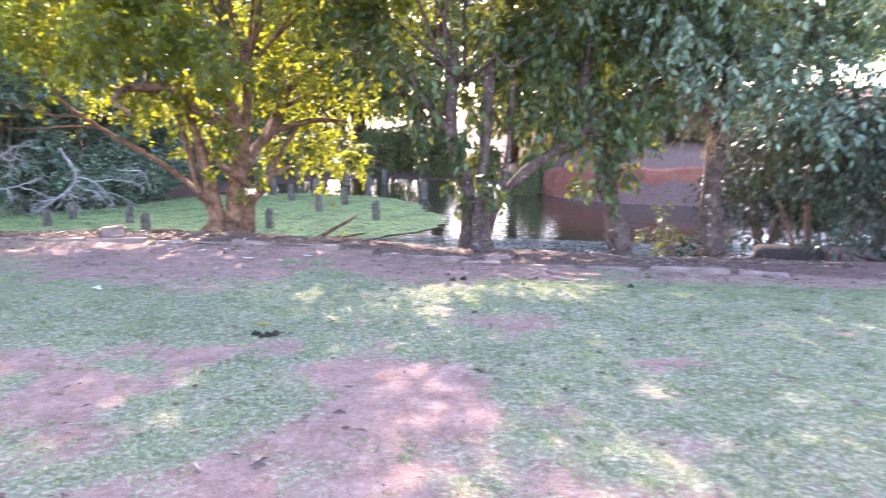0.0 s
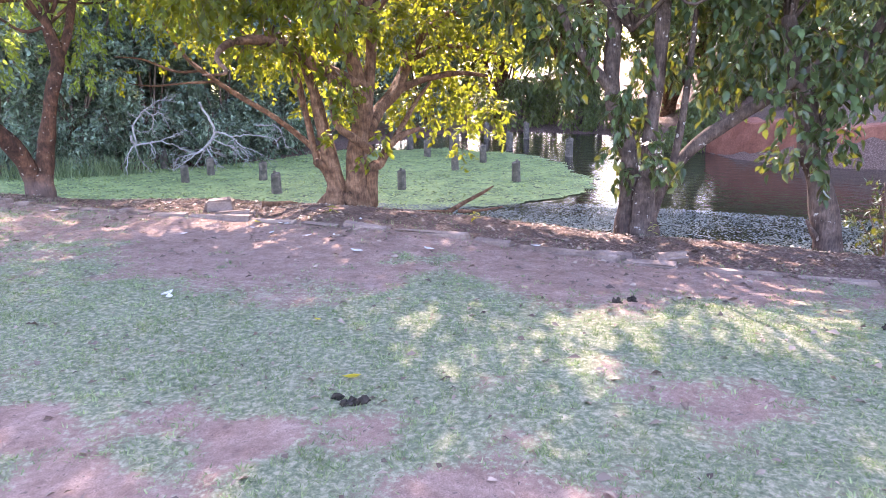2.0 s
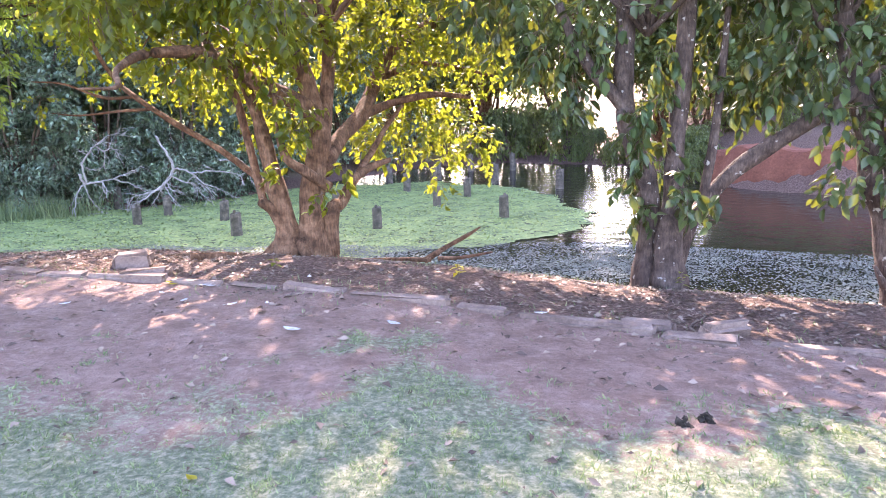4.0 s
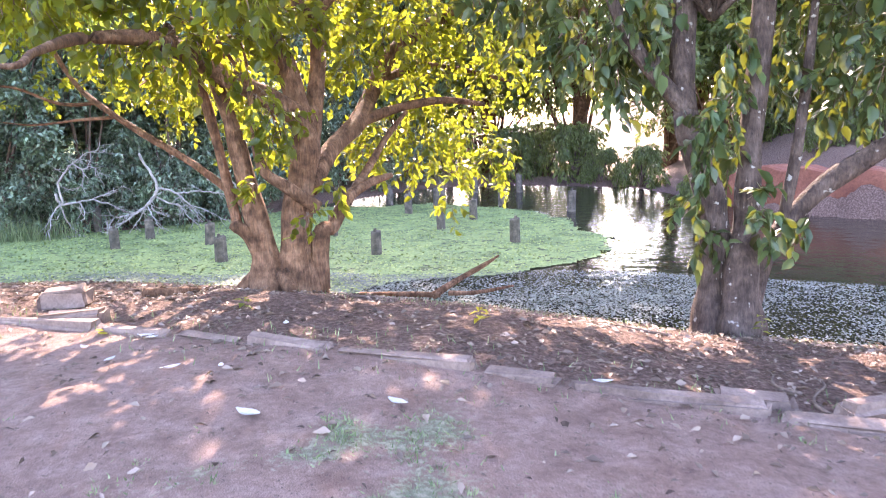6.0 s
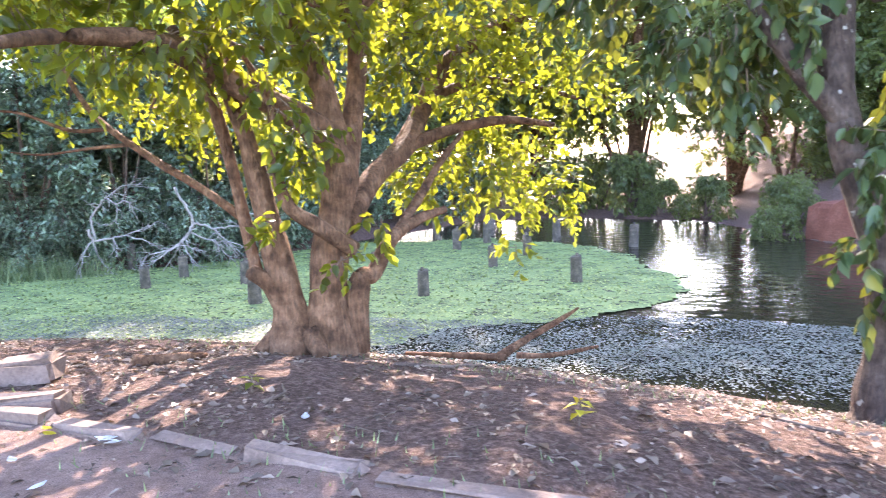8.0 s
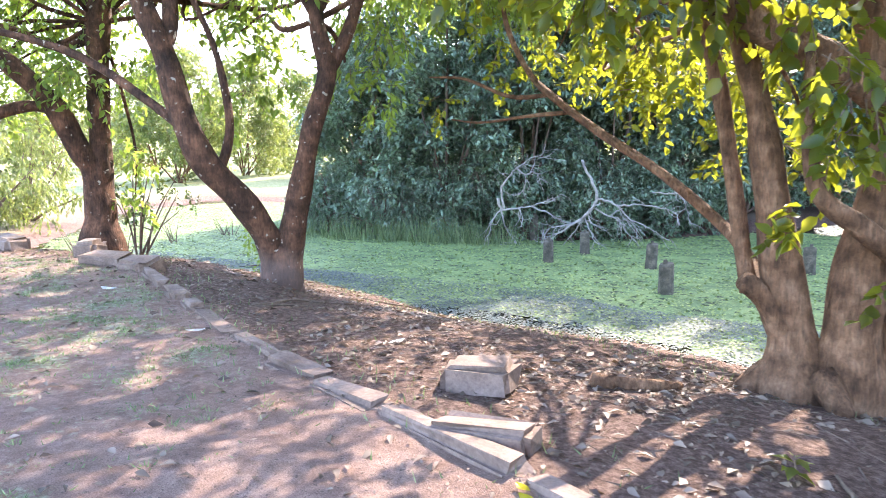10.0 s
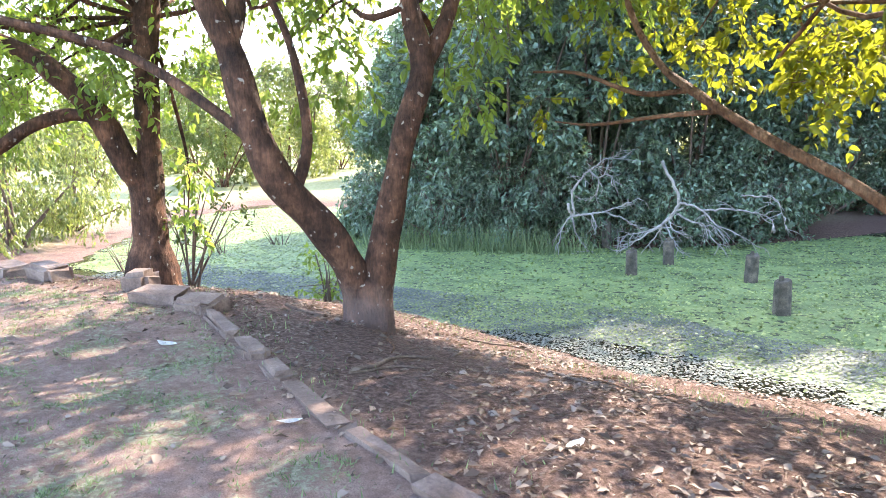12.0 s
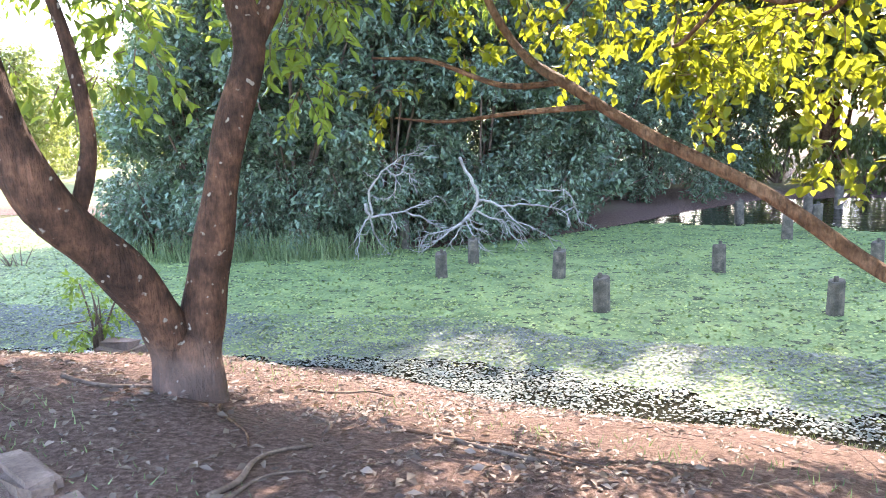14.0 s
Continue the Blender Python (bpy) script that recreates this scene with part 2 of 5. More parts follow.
def tube(rows, sides=10, wob=0.12, seed=0):
    """Vertices and faces of a tapered tube along rows (x, y, z, radius), uneven like bark, closed at its ends."""
    n = len(rows)
    c, r = rows[:, :3], np.maximum(rows[:, 3], 0.002)
    t = np.gradient(c, axis=0)
    t /= np.linalg.norm(t, axis=1)[:, None] + 1e-9
    ref = np.array([0.3, 1.0, 0.2]) if abs(t[:, 1]).mean() < 0.8 else np.array([1.0, 0.1, 0.2])
    u = np.cross(t, ref)
    u /= np.linalg.norm(u, axis=1)[:, None] + 1e-9
    v = np.cross(t, u)
    ang = np.linspace(0, 2 * np.pi, sides, endpoint=False)
    run = np.arange(n)[:, None]
    w = 1 + wob * (0.55 * np.sin(3 * ang[None] + seed + 0.21 * run) + 0.45 * np.sin(5 * ang[None] + 1.7 * seed - 0.37 * run)) + wob * 0.5 * np.sin(0.9 * run + seed)
    ring = c[:, None] + (r[:, None] * w)[..., None] * (np.cos(ang)[None, :, None] * u[:, None] + np.sin(ang)[None, :, None] * v[:, None])
    verts = np.vstack([ring.reshape(-1, 3), c[0] - t[0] * 0.3 * r[0], c[-1] + t[-1] * 0.3 * r[-1]])
    faces = []
    for i in range(n - 1):
        for k in range(sides):
            a, b = i * sides + k, i * sides + (k + 1) % sides
            faces.append((a, b, b + sides, a + sides))
    for k in range(sides):
        faces.append((k, n * sides, (k + 1) % sides))
        faces.append(((n - 1) * sides + k, (n - 1) * sides + (k + 1) % sides, n * sides + 1))
    return verts, faces


def joined(pieces):
    verts, faces, at = [], [], 0
    for v, f in pieces:
        verts.append(np.asarray(v))
        faces += [tuple(i + at for i in q) for q in f]
        at += len(v)
    return np.vstack(verts), faces


LEAF_FULL = (np.array([(0, 0, 0), (-0.5, 0.42, 0.10), (0.5, 0.42, 0.10), (0, 1.0, -0.16), (0, 0.45, -0.02)]),
             [(0, 4, 1), (0, 2, 4), (1, 4, 3), (4, 2, 3)])
LEAF_OVATE = (np.array([(0, 0, 0), (-0.42, 0.24, 0.08), (0.42, 0.24, 0.08), (-0.46, 0.58, 0.05), (0.46, 0.58, 0.05), (0, 1.0, -0.18), (0, 0.42, -0.04)]),
              [(0, 6, 1), (0, 2, 6), (1, 6, 3), (6, 2, 4), (3, 6, 5), (6, 4, 5)])
LEAF_FLAT = (np.array([(0, 0, 0), (-0.5, 0.45, 0.06), (0.5, 0.45, 0.06), (0, 1.0, -0.12)]), [(0, 2, 1), (1, 2, 3)])
PAD = (np.array([(0.5, 0, 0), (0.2, 0.48, 0.05), (-0.42, 0.3, 0), (-0.42, -0.3, 0.04), (0.2, -0.48, 0)]), [(0, 1, 2, 3, 4)])
BLADE = (np.array([(-0.5, 0, 0), (0.5, 0, 0), (0, 1.0, 0)]), [(0, 1, 2)])


def scatter_mesh(name, shape, places, ways, ups, lengths, widths, mat):
    """Many small leaves in one mesh: each lies along its way, with its face towards its up."""
    base, faces = shape
    y = ways / (np.linalg.norm(ways, axis=1)[:, None] + 1e-9)
    x = np.cross(y, ups)
    x /= np.linalg.norm(x, axis=1)[:, None] + 1e-9
    z = np.cross(x, y)
    v = (places[:, None] + base[None, :, :1] * (x * widths[:, None])[:, None] + base[None, :, 1:2] * (y * lengths[:, None])[:, None]
         + base[None, :, 2:] * (z * lengths[:, None])[:, None]).reshape(-1, 3)
    k, n = len(faces[0]), len(places)
    f = (np.array(faces)[None] + (np.arange(n) * len(base))[:, None, None]).reshape(-1, k)
    me = bpy.data.meshes.new(name)
    me.vertices.add(len(v))
    me.vertices.foreach_set("co", v.ravel().astype(np.float32))
    me.loops.add(f.size)
    me.loops.foreach_set("vertex_index", f.ravel().astype(np.int32))
    me.polygons.add(len(f))
    me.polygons.foreach_set("loop_start", np.arange(0, f.size, k, dtype=np.int32))
    me.materials.append(mat)
    me.update(calc_edges=True)
    return me


def foliage(clumps, per_metre, size, width, droop=0.35, spread=1.0):
    """Leaves on short twigs filling round clumps (x, y, z, radius): places, ways, ups, lengths, widths, and the twigs."""
    out, twigs = [], []
    for x, y, z, r in clumps:
        n_tw = max(3, int(per_metre * r ** 1.7))
        d = rng.normal(size=(n_tw, 3))
        d /= np.linalg.norm(d, axis=1)[:, None]
        start = np.array((x, y, z)) + d * (r * rng.random((n_tw, 1)) ** 0.5 * 0.9)
        way = d + rng.normal(size=(n_tw, 3)) * 0.5
        way[:, 2] -= droop
        way /= np.linalg.norm(way, axis=1)[:, None]
        long = rng.uniform(0.25, 0.55, n_tw) * min(1.0, 0.35 + r)
        twigs.append((start, way, long))
        for k in range(9):
            s = (k + rng.random(n_tw)) / 9
            p = start + way * (long * s)[:, None]
            p[:, 2] -= 0.10 * s * s
            side = np.cross(way, rng.normal(size=(n_tw, 3)))
            side /= np.linalg.norm(side, axis=1)[:, None] + 1e-9
            lw = way * 0.5 + side * spread
            lw[:, 2] -= droop
            up = rng.normal(size=(n_tw, 3)) * 0.55
            up[:, 2] += 1
            ln = size * rng.uniform(0.6, 1.25, n_tw)
            out.append((p, lw, up, ln, ln * width * rng.uniform(0.8, 1.2, n_tw)))
    return [np.concatenate([o[i] for o in out]) for i in range(5)], [np.concatenate([t[i] for t in twigs]) for i in range(3)]


def twig_mesh(twigs, thick, mat):
    """Thin three-sided twigs."""
    start, way, long = twigs
    side = np.cross(way, np.array([0.2, 0.3, 1.0]))
    side /= np.linalg.norm(side, axis=1)[:, None] + 1e-9
    other = np.cross(way, side)
    tip = start + way * long[:, None]
    tip[:, 2] -= 0.08
    back = start - way * 0.05
    v = np.stack([back + side * thick, back - side * thick * 0.5 + other * thick * 0.87, back - side * thick * 0.5 - other * thick * 0.87, tip], 1).reshape(-1, 3)
    n = len(start)
    f = (np.array([(0, 1, 3), (1, 2, 3), (2, 0, 3)])[None] + (np.arange(n) * 4)[:, None, None]).reshape(-1, 3)
    return mesh_of("twigs", v, f, mat)


# ---- the lie of the land ----
KERB_X = [-60, -25, -16, -13.3, -11.4, -10.2, -8.4, -7.0, -5.3, -4.0, -2.7, -1.5, -0.5, 0.2, 1.2, 4.0, 12.0]
KERB_Y = [2.0, 9.5, 11.2, 11.9, 12.6, 12.55, 12.12, 11.78, 11.6, 11.36, 11.1, 10.95, 10.88, 10.75, 10.5, 9.9, 8.9]
BANK_D = [-40, -3, 0, 0.85, 1.9, 2.65, 4.0, 4.8, 6.0, 8.0, 12.0]
BANK_Z = [0.0, 0.0, -0.06, -0.10, -0.22, -0.40, -0.78, -1.15, -1.56, -2.1, -2.2]
WATER_Z = -1.53
FAR_SHORE = [(14, 26.4), (8.5, 27.2), (6.0, 28.1), (4.1, 29.6), (3.0, 32.6), (0.9, 37.8), (-4.4, 40), (-7.9, 38.5), (-9.8, 34.5), (-11.2, 30.6), (-12.6, 28), (-14.6, 25.8),
             (-16.7, 25), (-18.5, 23.8), (-21, 23), (-24, 24.5), (-31, 29), (-36, 28), (-33, 22), (-27, 17.5), (-24.5, 15.8)]


def kerb_y(x):
    return np.interp(x, KERB_X, KERB_Y)


def poly_distance(x, y, poly):
    """Signed distance to a closed outline: negative inside."""
    p = np.array(poly)
    best = np.full(np.shape(x), 1e9)
    inside = np.zeros(np.shape(x), bool)
    for (ax, ay), (bx, by) in zip(p, np.roll(p, -1, axis=0)):
        dx, dy = bx - ax, by - ay
        s = np.clip(((x - ax) * dx + (y - ay) * dy) / (dx * dx + dy * dy), 0, 1)
        best = np.minimum(best, np.hypot(x - ax - s * dx, y - ay - s * dy))
        cross = (ay > y) != (by > y)
        with np.errstate(divide="ignore", invalid="ignore"):
            hit = x < (bx - ax) * (y - ay) / (by - ay if by != ay else 1e-9) + ax
        inside ^= cross & hit
    return np.where(inside, -best, best)


def shore_y(x):
    return kerb_y(x) + 5.95 - np.clip((-np.asarray(x, float) - 6.5) / 2.5, 0, 1)


NEAR_SHORE = [(x, float(shore_y(x))) for x in (-24, -20, -16, -13, -11, -8, -5, -2, 1, 4, 8, 12, 14)]
POND = NEAR_SHORE + FAR_SHORE


def waves(x, y, f, seed):
    """Cheap smooth noise, about -1 to 1."""
    r = np.random.default_rng(seed)
    out = 0
    for k in range(7):
        a, p, s = r.uniform(0, 6.28), r.uniform(0, 6.28), f * r.uniform(0.6, 1.9)
        out = out + np.sin((x * math.cos(a) + y * math.sin(a)) * s + p + 1.3 * np.sin((x * math.sin(a) - y * math.cos(a)) * s * 0.7 + 2 * p))
    return out / 4.0


def height(x, y):
    x, y = np.asarray(x, float), np.asarray(y, float)
    d = y - kerb_y(x)
    near = np.interp(d + np.clip((-x - 6.5) / 2.5, 0, 1) * np.clip(d / 1.4, 0, 1), BANK_D, BANK_Z)
    near = near + 0.02 * waves(x, y, 1.6, 3) * np.clip(d + 3, 0.4, 1) + 0.012 * waves(x, y, 6.0, 4)
    near = near - 0.19 * np.clip((x + 2.4) / 2.0, 0, 1) * np.clip((d + 2.2) / 2.0, 0, 1)
    s = poly_distance(x, y, POND)
    far = np.where(s < 0, WATER_Z - 0.02 - np.minimum(0.6, -0.25 * s), WATER_Z + 0.02 + np.minimum(s, 3) * 0.10 + np.clip(s - 3, 0, 60) * 0.012)
    right = np.clip((x - 2.6) / 4.0, 0, 1) * np.clip((y - 24.5) / 1.0, 0, 1)
    far = far + right * np.clip(s, 0, 30) ** 0.8 * 0.24 * np.clip(s * 4, 0, 1) + right * np.clip(s * 3, 0, 1) * 0.75
    far = far + 0.05 * waves(x, y, 0.9, 5) * np.clip(s, 0, 1)
    k = np.clip((y - shore_y(x) + 0.55) / 1.2, 0, 1)
    return near * (1 - k) + far * k


def spaced(stops):
    """Grid lines from (start, step) pairs up to the last start."""
    out = []
    for (a, s), (b, _) in zip(stops, stops[1:]):
        out += list(np.arange(a, b - s * 0.5, s))
    return np.array(out + [stops[-1][0]])


gx = spaced([(-1500, 300), (-300, 40), (-100, 8), (-44, 1.0), (-20, 0.22), (-14, 0.11), (4, 0.2), (9, 0.6), (20, 8), (60, 40), (300, 300), (1500, 1)])
gy = spaced([(-900, 300), (-300, 50), (-50, 6), (-8, 0.8), (0, 0.11), (18.4, 0.5), (46, 4), (110, 30), (320, 300), (2000, 1)])
X, Y = np.meshgrid(gx, gy, indexing="ij")
Z = height(X, Y)
D = Y - kerb_y(X)


GRASS_EDGE_X = [-13, -6, -5.3, -3.2, -2.4, -2.0, -1.4, -0.8, -0.3, 0.6, 3.0]
GRASS_EDGE_Y = [9.2, 9.3, 9.35, 8.85, 8.8, 9.7, 9.5, 8.7, 9.1, 9.5, 9.3]


WORN = [(-2.75, 5.6, 0.55, 0.4, 0.7), (-3.6, 6.3, 0.4, 0.22, 0.9), (-2.25, 6.45, 0.5, 0.25, 0.8), (-1.05, 6.1, 0.45, 0.3, 0.7), (-0.55, 5.45, 0.4, 0.45, 0.9), (0.16, 7.15, 0.6, 0.25, 0.8), (-0.45, 7.5, 0.35, 0.25, 0.5), (0.9, 6.2, 0.5, 0.3, 0.5)]


def grass_cover(x, y):
    """How grassy the lawn is, 0 to 1: bare patches where it is trodden, and a bare band along the edging."""
    d = y - kerb_y(x)
    ragged = 0.3 * waves(x, y, 2.6, 11) + 0.25 * waves(x, y, 8.0, 15) + 0.4
    band = np.clip((np.interp(x, GRASS_EDGE_X, GRASS_EDGE_Y) + ragged - y) / 1.1, 0, 1)
    worn = 0.45 * np.exp(-(((x + 2.9) / 1.3) ** 2 + ((y - 6.2) / 0.75) ** 2)) + np.exp(-(((x + 0.7) / 0.9) ** 2 + ((y - 6.0) / 1.0) ** 2)) * 0.35 + 0.6 * np.exp(-((y - 4.0) / 1.2) ** 2)
    for cx, cy, rx, ry, k in WORN:
        worn = worn + k * np.exp(-(((x - cx) / rx) ** 2 + ((y - cy) / ry) ** 2))
    patches = np.clip(0.95 - 0.85 * np.minimum(worn, 1.2) + 0.20 * waves(x, y, 1.5, 12) + 0.26 * waves(x, y, 5.0, 13) + 0.16 * waves(x, y, 13.0, 16), 0, 1)
    patches = np.clip((patches - 0.5) * 1.7 + 0.5, 0, 1)
    tufts = np.clip(waves(x, y, 2.2, 14) * 1.0 + 0.5 * waves(x, y, 9.0, 17) - 0.45 + 0.25 * np.clip((-x - 5) / 3, 0, 1), 0, 0.8) + 0.5 * np.exp(-(((x + 11.3) / 1.2) ** 2 + ((y - 10.9) / 0.7) ** 2))
    thin = (0.3 + 0.3 * waves(x, y, 6.0, 18)) * np.clip((-x - 5.5) / 2, 0, 1) * (d < -0.2)
    return np.clip(np.maximum(np.maximum(band * patches, thin), tufts * (d < 0) * 0.8 * (1 - np.clip(worn, 0, 1))), 0, 1)


S = poly_distance(X, Y, POND)
cover = np.zeros((*X.shape, 4))
cover[..., 0] = grass_cover(X, Y)
# bank pales towards the shore: sandy dirt, and sunlight put into the colour
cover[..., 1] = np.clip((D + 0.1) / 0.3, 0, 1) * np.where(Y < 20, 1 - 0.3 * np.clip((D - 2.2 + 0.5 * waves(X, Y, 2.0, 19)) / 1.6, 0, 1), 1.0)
# left of x = 2, noisy meadow colour paints sunlit patches on the far bank
cover[..., 2] = np.clip((S - 1.0) / 2.0, 0, 1) * (D > 6) * np.where((X > -14) & (X < 80), np.where(X < 2.0, np.clip(0.2 + 0.5 * waves(X, Y, 0.9, 28), 0.05, 0.6), 0.03), 1.0)
cover[..., 3] = 1
ni, nj = X.shape
idx = np.arange(ni * nj).reshape(ni, nj)
quads = np.stack([idx[:-1, :-1], idx[1:, :-1], idx[1:, 1:], idx[:-1, 1:]], -1).reshape(-1, 4)
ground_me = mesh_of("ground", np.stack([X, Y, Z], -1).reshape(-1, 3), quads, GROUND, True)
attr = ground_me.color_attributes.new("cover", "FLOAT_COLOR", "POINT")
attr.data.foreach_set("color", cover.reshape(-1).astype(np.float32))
ground = tagged(new("ground", ground_me), "patchy green lawn with bare pinkish earth and leaf-strewn bank", "ground", "", "structure")

wx, wy = np.meshgrid(np.linspace(-48, 20, 18), np.linspace(12, 46, 10), indexing="ij")
wi = np.arange(wx.size).reshape(wx.shape)
water = new("water", mesh_of("water", np.stack([wx, wy, np.full(wx.shape, WATER_Z)], -1).reshape(-1, 3),
                             np.stack([wi[:-1, :-1], wi[1:, :-1], wi[1:, 1:], wi[:-1, 1:]], -1).reshape(-1, 4), WATER))
tagged(water, "dark still pond water reflecting trees and sky", "water", "", "structure")


# ---- floating weed on the pond ----
def weed_cover(x, y):
    """How thick the floating weed lies, 0 to 1."""
    s = -poly_distance(x, y, POND)
    open_edge = np.interp(y, [17, 19.4, 20.5, 21.5, 24.3, 27.2, 33, 40], [-6.5, -4.6, -2.2, -1.0, -0.15, -1.2, -4.2, -7.0]) + 0.5 * waves(x, y, 1.1, 21)
    a = np.clip((open_edge - x) / 0.6, 0, 1)
    shore = np.clip((s - 0.3 - 0.85 * waves(x, y, 0.7, 22)) / 0.8, 0, 1)
    far = np.clip((32 - y + waves(x, y, 0.8, 23)) / 1.0, 0, 1) * np.clip((x + 30 + 2 * waves(x, y, 0.5, 24)) / 3, 0, 1)
    return a * np.where(y < 22, shore, np.clip(s / 0.3, 0, 1)) * np.where(x > -9, far, np.clip(far + (y < 30), 0, 1))


mx_, my_ = np.meshgrid(np.arange(-34, 1.0, 0.1), np.arange(15, 34, 0.1), indexing="ij")
mz = WATER_Z + 0.018 + 0.008 * waves(mx_, my_, 4, 25)
mw = weed_cover(mx_ + 0.05, my_ + 0.05) + 0.25 * waves(mx_, my_, 7.0, 26)
mi = np.arange(mx_.size).reshape(mx_.shape)
keep = (mw[:-1, :-1] > 0.45).ravel()
mq = np.stack([mi[:-1, :-1], mi[1:, :-1], mi[1:, 1:], mi[:-1, 1:]], -1).reshape(-1, 4)[keep]
weed_mat = tagged(new("weed_mat", mesh_of("weed_mat", np.stack([mx_, my_, mz], -1).reshape(-1, 3), mq, MAT, True)), "green carpet of floating weed on the pond", "pond weed", "", "stuff")

n = 150000
px_, py_ = rng.uniform(-34, 0.5, n), 15 + 19 * rng.random(n) ** 1.5
wc = weed_cover(px_, py_)
ok = rng.random(n) < wc
px_, py_ = px_[ok], py_[ok]
n = len(px_)
ang = rng.uniform(0, 6.28, n)
size = rng.uniform(0.025, 0.058, n)
up = rng.normal(size=(n, 3)) * 0.38
up[:, 2] += 1
leaves = scatter_mesh("weed_leaves", PAD, np.stack([px_, py_, WATER_Z + rng.uniform(0.02, 0.045, n)], -1), np.stack([np.cos(ang), np.sin(ang), rng.normal(size=n) * 0.12], -1), up, size, size, WEED)
tagged(new("weed_leaves", leaves), "small round floating weed leaves covering the pond", "pond weed", "", "stuff")
n = 190000
px_ = rng.uniform(-22, 9, n)
sd = (2.6 + 1.2 * np.clip((px_ + 5) / 3, 0, 1)) * rng.random(n) ** 0.9
py_ = shore_y(px_) - 0.05 + sd
ok = rng.random(n) < np.clip(0.6 + 0.5 * waves(px_, py_, 1.5, 27) + 0.3 * waves(px_, py_, 5.0, 29), 0.2, 1)
px_, py_ = px_[ok], py_[ok]
n = len(px_)
ang = rng.uniform(0, 6.28, n)
size = rng.uniform(0.02, 0.042, n)
up = rng.normal(size=(n, 3)) * 0.22
up[:, 2] += 1
leaves = scatter_mesh("shore_leaves", PAD, np.stack([px_, py_, WATER_Z + rng.uniform(0.015, 0.05, n)], -1), np.stack([np.cos(ang), np.sin(ang), rng.normal(size=n) * 0.15], -1), up, size, size, SHORE_WEED)
tagged(new("shore_leaves", leaves), "grey-green floating leaves on dark water along the shore", "pond weed", "", "stuff")


# ---- trees ----
def tree(name, x, y, label, category="tree", group=""):
    ob = new(name)
    ob.location = (x, y, float(height(x, y)))
    bpy.context.view_layer.update()
    return tagged(ob, label, category, group)


def limb(parent, kind, rows, mat=None, sides=12):
    """One stem or branch of a tree, given in world places."""
    rows = spline(rows)
    rows[:, :3] -= np.array(parent.location)
    v, f = tube(rows, sides, 0.14 if kind == "trunk" else 0.10, seed=rows[0, 0] * 3 + rows[-1, 2])
    return part_mesh(kind, mesh_of(kind, v, f, mat or parent_bark[parent.name], True), parent)


def crown(parent, clumps, leaf, per_metre, size, width, droop=0.35, shape=LEAF_OVATE, twig=0.006, spread=1.0):
    """Foliage of a tree: leaves and twigs."""
    (p, w, u, ln, wd), tw = foliage(clumps, per_metre, size, width, droop, spread)
    at = np.array(parent.location)
    part_mesh("crown", scatter_mesh("crown", shape, p - at, w, u, ln, wd, leaf), parent, "", "stuff")
    part_mesh("twig", twig_mesh((tw[0] - at, tw[1], tw[2]), twig, TWIG), parent, "", "stuff")


def dome(x, y, z0, z1, rx, ry, count, r=(0.5, 0.9), seed=1, hollow=0.45):
    """Clumps over the outer part of a rounded crown."""
    g = np.random.default_rng(seed)
    out = []
    while len(out) < count:
        d = g.uniform(-1, 1, 3)
        q = np.linalg.norm(d)
        if hollow < q < 1:
            out.append((x + d[0] * rx, y + d[1] * ry, (z0 + z1) / 2 + d[2] * (z1 - z0) / 2, g.uniform(*r)))
    return out


BANK_SPOTS = [(-7.8, 13.85), (-7.4, 13.5), (-7.15, 13.85), (-6.8, 14.1), (-6.5, 13.8), (-6.1, 14.5)]
SUN_SPOTS = [(-0.4, 8.54, 0.4), (-0.7, 7.6, 0.45), (0.2, 8.05, 0.4), (-0.9, 6.3, 0.45), (-0.6, 5.6, 0.4), (0.41, 8.9, 0.35), (1.1, 8.89, 0.4), (1.3, 7.6, 0.35), (-9.2, 11.0, 0.5), (-8.4, 10.7, 0.4), (-9.9, 11.3, 0.45), (-7.6, 10.9, 0.35)] + [(x - 0.08, y + 0.4, 0.42) for x, y in BANK_SPOTS]


def with_gaps(clumps):
    """The clumps but for those over the sunlit spots of the lawn: left out so that sun falls there."""
    out = []
    for c in clumps:
        ways = [Vector((c[0] - x, c[1] - y, c[2])) for x, y, _ in SUN_SPOTS]
        if all((w - sun_way * w.dot(sun_way)).length > 0.45 * r + 0.42 * c[3] for w, (_, _, r) in zip(ways, SUN_SPOTS)):
            out.append(c)
    return out


def boughs(parent, fork, clumps, every, thick=0.035, seed=2):
    """Branches from the fork up to some of the clumps, bent and tapered."""
    g = np.random.default_rng(seed)
    for c in clumps[::every]:
        a, b = np.array(fork), np.array(c[:3])
        m1, m2 = a + (b - a) * 0.35 + g.normal(size=3) * 0.18, a + (b - a) * 0.7 + g.normal(size=3) * 0.22
        limb(parent, "limb", [(*a, thick), (*m1, thick * 0.8), (*m2, thick * 0.55), (*b, thick * 0.25)], sides=6)


